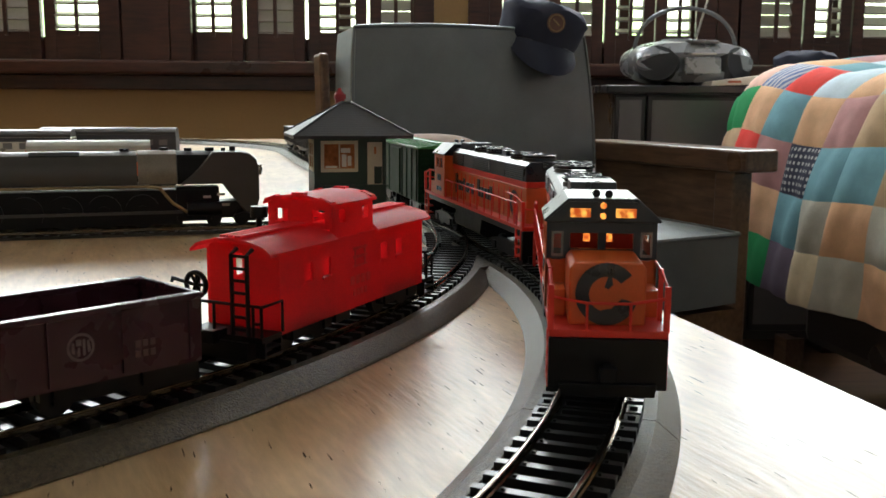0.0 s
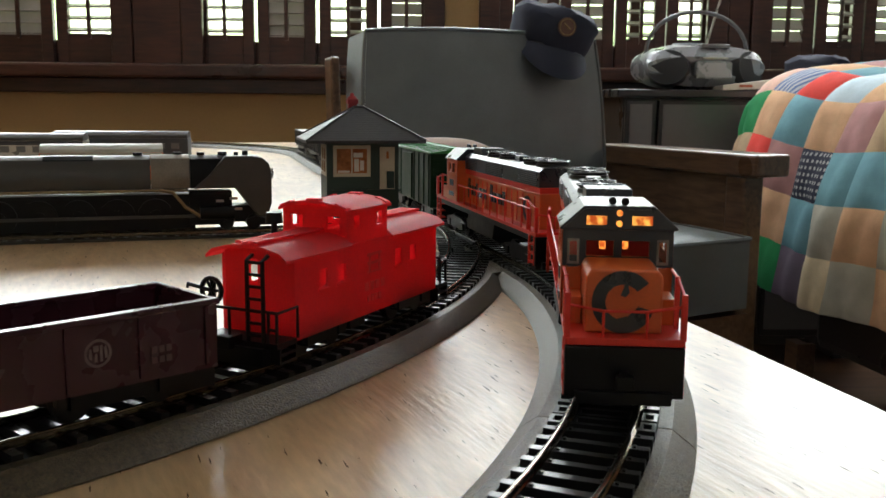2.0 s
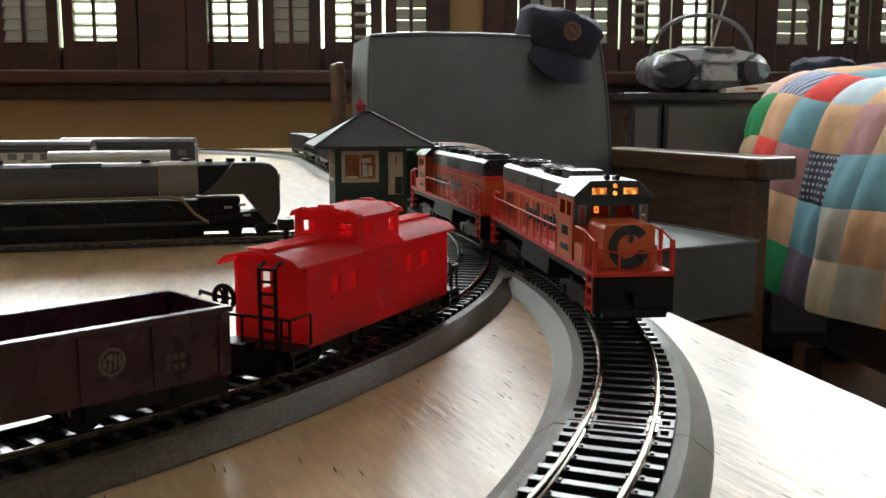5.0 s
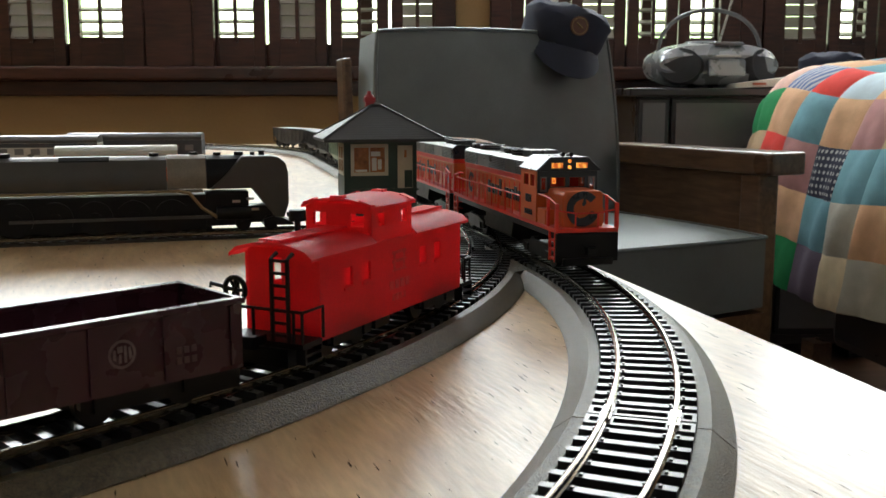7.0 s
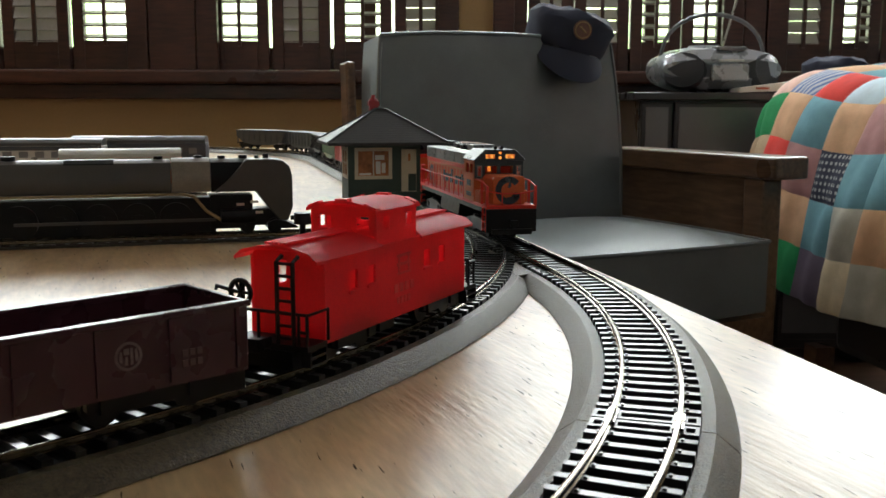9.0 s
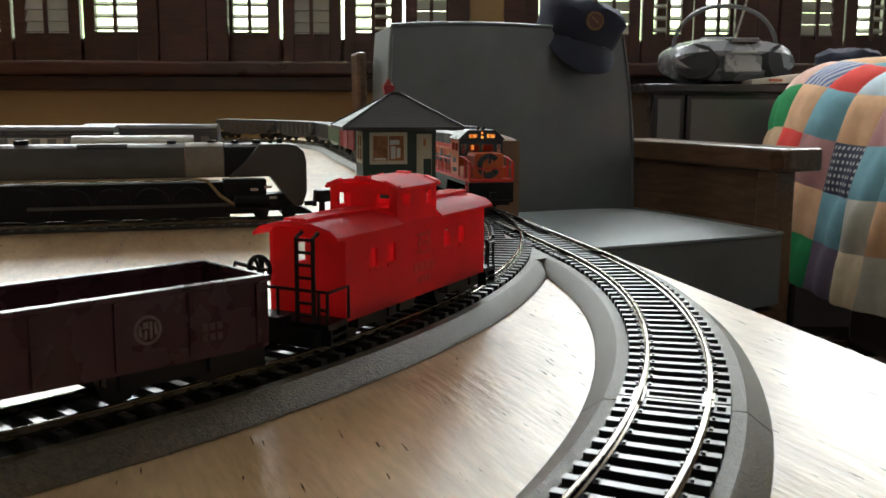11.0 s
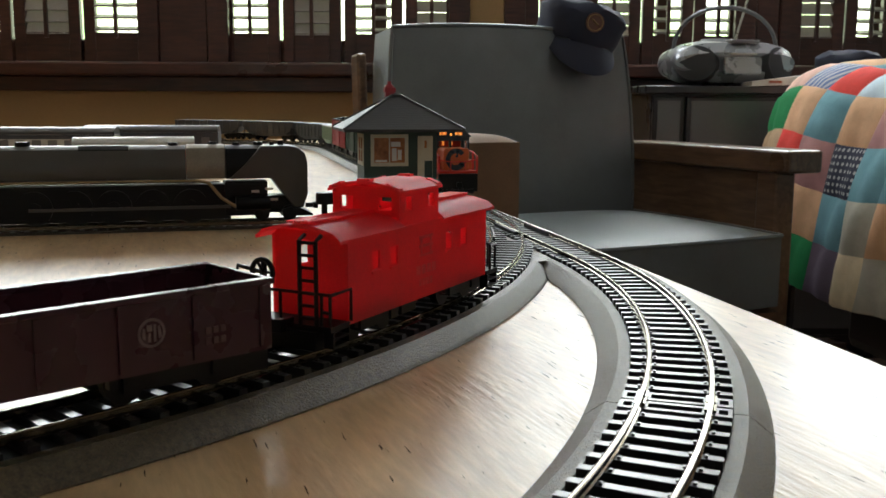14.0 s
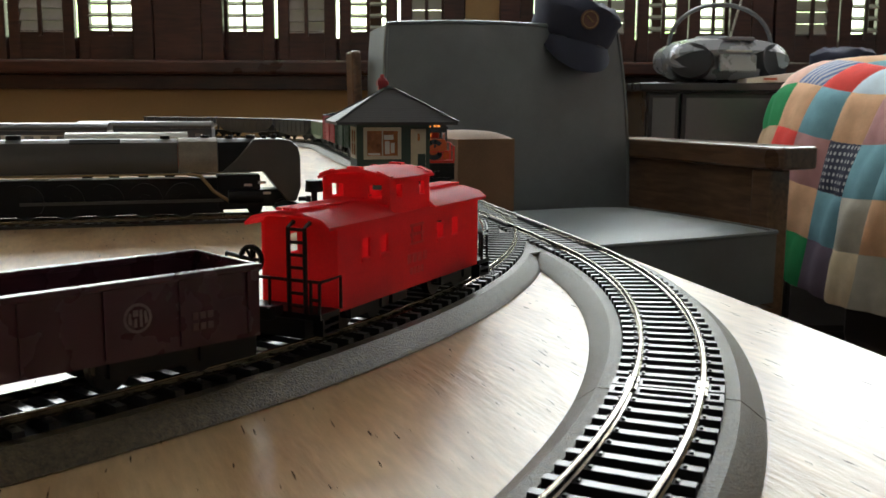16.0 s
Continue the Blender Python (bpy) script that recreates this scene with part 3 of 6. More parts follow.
def on_main(s, half):
    """Pose of a vehicle whose middle is at s, its trucks half apart each way, facing the near end."""
    f, r = path_at(s - half), path_at(s + half)
    h = math.degrees(math.atan2(f[1] - r[1], f[0] - r[0]))
    return lay((f[0] + r[0]) / 2, (f[1] + r[1]) / 2, RAIL, h)


def on_siding(g, half):
    """Pose on the siding's curve at angle g."""
    d = half / SR
    p = [(SA + SR * math.cos(radians(g) + k), SB + SR * math.sin(radians(g) + k)) for k in (-d, d)]
    h = math.degrees(math.atan2(p[0][1] - p[1][1], p[0][0] - p[1][0]))
    return lay((p[0][0] + p[1][0]) / 2, (p[0][1] + p[1][1]) / 2, RAIL, h)


# the front of the train along the line, by time
FRONT = [(0, -0.250), (3.1, -0.250), (3.4, -0.241), (3.8, -0.215), (4.2, -0.187), (5.2, -0.130), (6.3, -0.073), (7, -0.042), (7.5, -0.014), (8, 0.016), (8.5, 0.049), (9, 0.081),
         (10.2, 0.132), (11.5, 0.178), (12.5, 0.210), (13.5, 0.242), (14.5, 0.269), (15.5, 0.297), (16, 0.310)]


# ---- rolling stock ----
def emblem(bm, r, m, depth=0.0004):
    """A broad open ring with a solid figure inside, on the local xy plane."""
    n, g0, g1 = 30, radians(38), radians(345)
    def ring(z):
        return [[bm.verts.new(m @ Vector((q * math.cos(g0 + (g1 - g0) * i / n), q * math.sin(g0 + (g1 - g0) * i / n), z))) for q in (r * 0.56, r)] for i in range(n + 1)]
    a = ring(depth)
    for p, q in zip(a[:-1], a[1:]):
        bm.faces.new((p[0], p[1], q[1], q[0]))
    for pts in (((-0.3, -0.58), (0.3, -0.58), (0.62, -0.3), (0.5, -0.12), (0.16, -0.45), (-0.1, -0.5)),
                ((-0.08, 0.22), (-0.02, 0.4), (0.05, 0.62), (0.14, 0.6), (0.2, 0.3), (0.06, 0.16))):
        bm.faces.new([bm.verts.new(m @ Vector((x * r, y * r, depth))) for x, y in pts])


def truck(parent, x, wb=0.024, mat=None):
    """A truck: bolster, two side frames with journals, wheelsets."""
    bm = bmesh.new()
    bm_box(bm, x - 0.004, x + 0.004, -0.011, 0.011, 0.005, 0.009)
    for y in (-0.0115, 0.0115):
        bm_prism(bm, [(x - wb * 0.72, 0.0052), (x - wb * 0.72, 0.0085), (x - wb * 0.3, 0.0105), (x + wb * 0.3, 0.0105), (x + wb * 0.72, 0.0085), (x + wb * 0.72, 0.0052), (x + wb * 0.4, 0.0036), (x - wb * 0.4, 0.0036)], y - 0.0011, y + 0.0011, axis="y")
        for dx in (-wb / 2, wb / 2):
            bm_box(bm, x + dx - 0.0022, x + dx + 0.0022, y - 0.002, y + 0.002, 0.004, 0.0078)
    tr = part("truck", bm, mat or M_BLACK, parent)
    for dx in (-wb / 2, wb / 2):
        bm = bmesh.new()
        for y in (-0.0094, 0.0067):
            bm_cyl(bm, pose(x + dx, y, 0.0055, -90), 0.0055, 0.0027, 16)
        bm_cyl(bm, pose(x + dx, -0.008, 0.0055, -90), 0.001, 0.016, 8)
        part("wheelset", bm, M_BLACK, tr, smooth=True)


def coupler(parent, x, d):
    bm = bmesh.new()
    bm_box(bm, min(x, x + d * 0.006), max(x, x + d * 0.006), -0.0012, 0.0012, 0.0075, 0.0105)
    bm_box(bm, min(x + d * 0.005, x + d * 0.008), max(x + d * 0.005, x + d * 0.008), -0.0028, 0.002, 0.007, 0.011)
    part("coupler", bm, M_BLACK, parent, bevel=0.0003)


def locomotive():
    lo = thing("diesel_locomotive", "orange and dark blue road diesel model with red handrails", "model locomotive", "diesel locomotives")
    # running gear
    bm = bmesh.new()
    bm_box(bm, -0.095, 0.095, -0.0158, 0.0158, 0.0145, 0.0172)
    part("frame", bm, M_BLACK, lo)
    boxpart("walkway", (-0.0965, 0.0965, -0.0165, 0.0165, 0.0174, 0.0195), M_VERM, lo, bevel=0.0003)
    bm = bmesh.new()
    bm_prism(bm, [(-0.0145, 0.0145), (-0.0155, 0.006), (-0.011, 0.0035), (0.011, 0.0035), (0.0155, 0.006), (0.0145, 0.0145)], -0.026, 0.026)
    part("fuel_tank", bm, M_BLACK, lo, bevel=0.0005)
    for x in (-0.06, 0.06):
        truck(lo, x, wb=0.031)
    for d in (-1, 1):
        bm = bmesh.new()
        bm_box(bm, min(d * 0.0945, d * 0.0968), max(d * 0.0945, d * 0.0968), -0.0165, 0.0165, 0.003, 0.0172)
        bm_prism(bm, [(-0.013, 0.0015), (-0.0135, 0.005), (0.0135, 0.005), (0.013, 0.0015)], d * 0.0955, d * 0.0985)
        part("pilot", bm, M_BLACK, lo, bevel=0.0003)
        coupler(lo, d * 0.096, d)
        for y in (-1, 1):
            bm = bmesh.new()
            for k, z in enumerate((0.004, 0.0085, 0.013)):
                bm_box(bm, min(d * 0.087, d * 0.0943), max(d * 0.087, d * 0.0943), min(y * 0.0125, y * 0.0168), max(y * 0.0125, y * 0.0168), z, z + 0.0008)
            for x in (0.0868, 0.0943):
                bm_box(bm, min(d * x, d * (x + 0.0009)), max(d * x, d * (x + 0.0009)), min(y * 0.0155, y * 0.0168), max(y * 0.0155, y * 0.0168), 0.003, 0.0175)
            part("step_well", bm, M_VERM, lo)
    # hoods
    boxpart("long_hood", (-0.0865, 0.0445, -0.0108, 0.0108, 0.0195, 0.0375), M_ORANGE, lo, bevel=0.0004)
    boxpart("hood_stripe", (-0.0867, 0.0445, -0.011, 0.011, 0.0376, 0.0405), M_VERM, lo)
    bm = bmesh.new()
    bm_prism(bm, [(-0.0114, 0.0406), (-0.0114, 0.0484), (-0.0088, 0.0504), (0.0088, 0.0504), (0.0114, 0.0484), (0.0114, 0.0406)], -0.0869, 0.0445)
    part("hood_roof", bm, M_DARKROOF, lo, bevel=0.0004)
    bm = bmesh.new()
    for y in (-1, 1):
        for x0, x1 in ((-0.084, -0.056), (-0.03, 0.0), (0.02, 0.04)):
            for k in range(7):
                bm_box(bm, x0, x1, min(y * 0.0113, y * 0.0119), max(y * 0.0113, y * 0.0119), 0.0412 + k * 0.001, 0.0417 + k * 0.001)
    tagged(part("grille", bm, M_BLACK, lo), kind="stuff")
    bm = bmesh.new()
    for y in (-1, 1):
        for k in range(14):
            x = -0.08 + k * 0.0088
            bm_box(bm, x, x + 0.0004, min(y * 0.0108, y * 0.0112), max(y * 0.0108, y * 0.0112), 0.0205, 0.036)
    tagged(part("door_seams", bm, M_VERM, lo), kind="stuff")
    for x, r in ((-0.076, 0.0086), (-0.0575, 0.0086), (-0.012, 0.0070), (0.006, 0.0086)):
        bm = bmesh.new()
        bm_cyl(bm, pose(x, 0, 0.0502), r * 1.02, 0.0017, 26, r)
        fan = part("roof_fan", bm, M_DARKROOF, lo, smooth=True)
        bm = bmesh.new()
        bm_cyl(bm, pose(x, 0, 0.0521), r * 0.93, 0.0008, 26)
        part("fan_drum", bm, M_BLACK, fan, smooth=True)
        bm = bmesh.new()
        bm_tube(bm, [(x + r * math.cos(math.pi * i / 13), r * math.sin(math.pi * i / 13), 0.0531) for i in range(27)], 0.00045, 5)
        part("fan_ring", bm, M_DARKROOF, fan, smooth=True)
        bm = bmesh.new()
        bm_cyl(bm, pose(x, 0, 0.0530), r * 0.25, 0.0007, 12)
        part("fan_hub", bm, M_DARKROOF, fan)
        bm = bmesh.new()
        bm_box(bm, 0.2 * r, r * 0.98, -0.0003, 0.0003, 0, 0.0005)
        bar = mesh_of("fan_bar", bm, M_DARKROOF)
        bar.transform(Matrix.Translation((0, 0, 0.0531)))
        for k in range(8):
            b = new("fan_bar", bar)
            b.parent = fan
            b.matrix_basis = pose(x, 0, 0, 0, 0, 45 * k)
    bm = bmesh.new()
    bm_prism(bm, [(0.019, 0.0502), (0.0225, 0.0545), (0.036, 0.0545), (0.0405, 0.0502)], -0.0078, 0.0078, axis="y")
    part("brake_blister", bm, M_DARKROOF, lo, bevel=0.0003)
    boxpart("exhaust_stack", (-0.034, -0.026, -0.003, 0.003, 0.0503, 0.0532), M_DARKROOF, lo, bevel=0.0003)
    # cab
    bm = bmesh.new()
    side_holes = [(0.049, 0.0565, 0.0375, 0.0435), (0.059, 0.0655, 0.0375, 0.0435)]
    for y in (-1, 1):
        panel(bm, 0.0446, 0.0685, 0.0195, 0.0458, side_holes, lambda w, h, d, y=y: Vector((w, y * (0.0168 - d), h)), 0.0008)
    for x, s in ((0.0446, 1), (0.0677, 1)):
        holes = [] if x < 0.05 else [(-0.0150, -0.0118, 0.034, 0.0425), (0.0118, 0.0150, 0.034, 0.0425), (-0.0095, -0.0012, 0.0375, 0.0422), (0.0012, 0.0095, 0.0375, 0.0422)]
        panel(bm, -0.0168, 0.0168, 0.0195, 0.0458, holes, lambda w, h, d, x=x: Vector((x + d, w, h)), 0.0008)
    cab = part("cab", bm, M_ORANGE, lo)
    bm = bmesh.new()
    panel(bm, -0.0166, 0.0166, 0.0345, 0.0462, [(-0.0150, -0.0118, 0.0355, 0.0425), (-0.0095, -0.0012, 0.0375, 0.0422), (0.0012, 0.0095, 0.0375, 0.0422), (0.0118, 0.0150, 0.0355, 0.0425)], lambda w, h, d: Vector((0.0692 + d, w, h)), 0.0004)
    part("window_band", bm, M_DARKROOF, cab)
    bm = bmesh.new()
    bm_prism(bm, [(-0.0176, 0.0457), (-0.0176, 0.0464), (-0.0105, 0.0528), (0.0105, 0.0528), (0.0176, 0.0464), (0.0176, 0.0457)], 0.0435, 0.0715)
    part("cab_roof", bm, M_DARKROOF, cab, bevel=0.0003)
    bm = bmesh.new()
    bm_prism(bm, [(-0.0165, 0.0463), (-0.0103, 0.0519), (0.0103, 0.0519), (0.0165, 0.0463)], 0.0715, 0.0718)
    part("cab_brow", bm, M_DARKROOF, cab)
    for y0, y1 in ((-0.0098, -0.0038), (0.0038, 0.0098)):
        boxpart("number_board", (0.0718, 0.0724, y0, y1, 0.0473, 0.0499), M_LIT, cab, "number board lit amber")
    for z in (0.0477, 0.0508):
        bm = bmesh.new()
        bm_cyl(bm, pose(0.0718, 0, z, 0, 90), 0.0009, 0.0008, 12)
        part("headlight", bm, M_LAMP, cab, "headlight lit amber")
    # seat backs and lamp seen through the windscreen
    for y0, y1 in ((-0.0048, -0.0028), (0.0024, 0.0042)):
        boxpart("cab_lamp", (0.0595, 0.0605, y0, y1, 0.0383, 0.0416), M_LAMP, cab, "amber lamp inside the cab", bevel=0.0003)
    for y0, y1 in ((-0.0152, -0.0116), (0.0116, 0.0152)):
        bm = bmesh.new()
        # pale rim imitates reflections along the edge of the clear pane
        panel(bm, y0, y1, 0.0352, 0.0428, [(y0 + 0.0007, y1 - 0.0007, 0.036, 0.042)], lambda w, h, d: Vector((0.0697 + d, w, h)), 0.0004)
        part("window_rim", bm, M_RIM, cab)
        bm = bmesh.new()
        bm_box(bm, 0.0686, 0.0690, y0 + 0.0004, y1 - 0.0004, 0.0356, 0.0424)
        part("window_pane", bm, M_GLASSY, cab).visible_shadow = False
    boxpart("cab_floor", (0.0455, 0.0675, -0.0158, 0.0158, 0.0196, 0.034), M_BLACK, cab)
    # bulkhead coloured vermilion to stand in for the dim red light inside
    boxpart("cab_bulkhead", (0.0456, 0.0466, -0.0158, 0.0158, 0.034, 0.0455), M_VERM, cab)
    for y in (-1, 1):
        bm = bmesh.new()
        bm_cyl(bm, pose(0.064 + (0.002 if y > 0 else 0), y * 0.0018, 0.0539, 0, 90), 0.0008, 0.0035, 10, 0.0012)
        bm_box(bm, 0.064, 0.065, y * 0.0018 - 0.0004, y * 0.0018 + 0.0004, 0.0527, 0.0539)
        part("horn", bm, M_BLACK, lo)
    # nose
    bm = bmesh.new()
    bm_prism(bm, [(-0.0108, 0.0195), (-0.0108, 0.0355), (-0.0095, 0.0372), (0.0095, 0.0372), (0.0108, 0.0355), (0.0108, 0.0195)], 0.0686, 0.0905)
    nose = part("nose", bm, M_ORANGE, lo, bevel=0.0006)
    bm = bmesh.new()
    emblem(bm, 0.0088, Matrix.Translation((0.0907, -0.0003, 0.0284)) @ Matrix(((0, 0, 1, 0), (1, 0, 0, 0), (0, 1, 0, 0), (0, 0, 0, 1))))
    part("emblem", bm, M_DARKROOF, nose, "dark round emblem on the nose")
    for y in (-1, 1):
        boxpart("battery_box", (0.0687, 0.08, min(y * 0.0111, y * 0.0162), max(y * 0.0111, y * 0.0162), 0.0195, 0.0272), M_ORANGE, lo, bevel=0.0003)
        bm = bmesh.new()
        emblem(bm, 0.0066, Matrix.Translation((-0.07, y * 0.0108, 0.0285)) @ (Matrix(((1, 0, 0, 0), (0, 0, -1, 0), (0, 1, 0, 0), (0, 0, 0, 1))) if y < 0 else Matrix(((-1, 0, 0, 0), (0, 0, 1, 0), (0, 1, 0, 0), (0, 0, 0, 1)))), 0.0005)
        part("emblem", bm, M_DARKROOF, lo)
        rnd = random.Random(4)
        bm = bmesh.new()
        x = 0.038
        for k in range(13):
            if k != 7:
                hh = rnd.choice((0.0045, 0.0045, 0.006))
                yy0, yy1 = sorted((y * 0.0108, y * 0.01125))
                bm_box(bm, x - 0.0042, x, yy0, yy1, 0.0232 if k == 0 else 0.0255, 0.0255 + (0.0098 if k in (0, 8) else hh * 1.3))
            x -= 0.0056
        tagged(part("lettering", bm, M_DARKROOF, lo), kind="stuff")
        bm = bmesh.new()
        yy0, yy1 = sorted((y * 0.0168, y * 0.0171))
        for k in range(3):
            bm_box(bm, 0.0525 + k * 0.0032, 0.0549 + k * 0.0032, yy0, yy1, 0.029, 0.033)
        for k in range(4):
            bm_box(bm, 0.0515 + k * 0.003, 0.0536 + k * 0.003, yy0, yy1, 0.0225, 0.0252)
        tagged(part("lettering", bm, M_DARKROOF, lo), kind="stuff")
        # side handrail
        bm = bmesh.new()
        bm_tube(bm, [(-0.088, y * 0.0163, 0.0305), (0.0425, y * 0.0163, 0.0305)], 0.00042)
        for k in range(11):
            xx = -0.088 + 0.01305 * k
            bm_tube(bm, [(xx, y * 0.0163, 0.019), (xx, y * 0.0163, 0.0305)], 0.00042)
        part("handrail", bm, M_VERM, lo)
    for d in (-1, 1):
        for y in (-1, 1):
            bm = bmesh.new()
            bm_box(bm, min(d * 0.0945, d * 0.0962), max(d * 0.0945, d * 0.0962), min(y * 0.0152, y * 0.0168), max(y * 0.0152, y * 0.0168), 0.019, 0.0318)
            bm_box(bm, min(d * 0.083, d * 0.0842), max(d * 0.083, d * 0.0842), min(y * 0.0152, y * 0.0166), max(y * 0.0152, y * 0.0166), 0.019, 0.0345)
            bm_tube(bm, [(d * 0.0953, y * 0.016, 0.0312), (d * 0.0836, y * 0.016, 0.034), (d * 0.0715, y * 0.0162, 0.0342)], 0.0005)
            part("end_handrail", bm, M_VERM, lo)
        bm = bmesh.new()
        bm_tube(bm, [(d * 0.0955, -0.016, 0.0285), (d * 0.0955, -0.006, 0.0268), (d * 0.0955, 0.006, 0.0268), (d * 0.0955, 0.016, 0.0285)], 0.00045)
        for y in (-0.006, 0.006):
            bm_tube(bm, [(d * 0.0955, y, 0.019), (d * 0.0955, y, 0.0268)], 0.00045)
        part("end_handrail", bm, M_VERM, lo)
    gear = {ob.data.name for ob in lo.children_recursive if ob.name.split(".")[0] in ("truck", "wheelset")}
    for me in {ob.data.name: ob.data for ob in lo.children_recursive}.values():
        me.transform(Matrix.Translation((0, 0, 0 if me.name in gear else 0.0028)) @ Matrix.Diagonal((1, 0.92, 1 if me.name in gear else 0.94, 1)))
    return lo


def boxcar(mat, roofmat, label, ln=0.145):
    c = thing("boxcar", label, "model freight car")
    h = ln / 2
    boxpart("body", (-h, h, -0.0165, 0.0165, 0.0105, 0.0462), mat, c, bevel=0.0004)
    bm = bmesh.new()
    bm_prism(bm, [(-0.0172, 0.0462), (-0.0172, 0.0472), (0, 0.0492), (0.0172, 0.0472), (0.0172, 0.0462)], -h - 0.001, h + 0.001)
    roof = part("roof", bm, roofmat, c)
    bm = bmesh.new()
    for k in range(13):
        x = -h + 0.003 + k * (ln - 0.006) / 12
        for y in (-1, 1):
            bm_prism(bm, [(y * 0.0172, 0.0473), (y * 0.0172, 0.0479), (y * 0.002, 0.0496), (y * 0.002, 0.049)], x - 0.0006, x + 0.0006)
    tagged(part("roof_ribs", bm, roofmat, roof), kind="stuff")
    boxpart("roof_walk", (-h, h, -0.003, 0.003, 0.0493, 0.05), roofmat, c)
    for y in (-1, 1):
        boxpart("sliding_door", (-0.017, 0.017, min(y * 0.0166, y * 0.0176), max(y * 0.0166, y * 0.0176), 0.012, 0.044), mat, c, bevel=0.0003)
        for k in range(10):
            x = -h + 0.004 + k * (ln - 0.008) / 9
            if abs(x) > 0.02:
                boxpart("rib", (x - 0.0007, x + 0.0007, min(y * 0.0165, y * 0.0172), max(y * 0.0165, y * 0.0172), 0.0112, 0.0455), mat, c)
    for d in (-1, 1):
        for k in range(9):
            boxpart("end_rib", (min(d * h, d * (h + 0.0009)), max(d * h, d * (h + 0.0009)), -0.0145, 0.0145, 0.0145 + k * 0.0034, 0.016 + k * 0.0034), mat, c, bevel=0.0003)
        bm = bmesh.new()
        for y in (0.0125, 0.0155):
            bm_box(bm, min(d * (h + 0.001), d * (h + 0.0016)), max(d * (h + 0.001), d * (h + 0.0016)), y - 0.0003, y + 0.0003, 0.011, 0.046)
        for k in range(7):
            bm_box(bm, min(d * (h + 0.001), d * (h + 0.0016)), max(d * (h + 0.001), d * (h + 0.0016)), 0.0125, 0.0155, 0.013 + k * 0.005, 0.0135 + k * 0.005)
        part("ladder", bm, mat, c)
        coupler(c, d * h, d)
        truck(c, d * (h - 0.025))
    boxpart("underframe", (-h + 0.003, h - 0.003, -0.007, 0.007, 0.0075, 0.0105), M_BLACK, c)
    return c


def hopper(mat, topmat, label, ln=0.14, hgt=0.033):
    c = thing("hopper_car", label, "model freight car")
    h = ln / 2
    bm = bmesh.new()
    bm_prism(bm, [(-h, hgt), (-h, 0.024), (-h + 0.02, 0.012), (-0.02, 0.008), (0.02, 0.008), (h - 0.02, 0.012), (h, 0.024), (h, hgt)], -0.016, 0.016, axis="y")
    part("body", bm, mat, c, bevel=0.0004)
    boxpart("top_chord", (-h - 0.001, h + 0.001, -0.0168, 0.0168, hgt, hgt + 0.0018), topmat, c, bevel=0.0003)
    for y in (-1, 1):
        for k in range(9):
            x = -h + 0.006 + k * (ln - 0.012) / 8
            boxpart("rib", (x - 0.0009, x + 0.0009, min(y * 0.016, y * 0.0172), max(y * 0.016, y * 0.0172), 0.013, hgt), mat, c)
    for d in (-1, 1):
        coupler(c, d * h, d)
        truck(c, d * (h - 0.022))
        boxpart("end_sill", (min(d * (h - 0.012), d * h), max(d * (h - 0.012), d * h), -0.015, 0.015, 0.0095, 0.0118), M_BLACK, c)
    return c


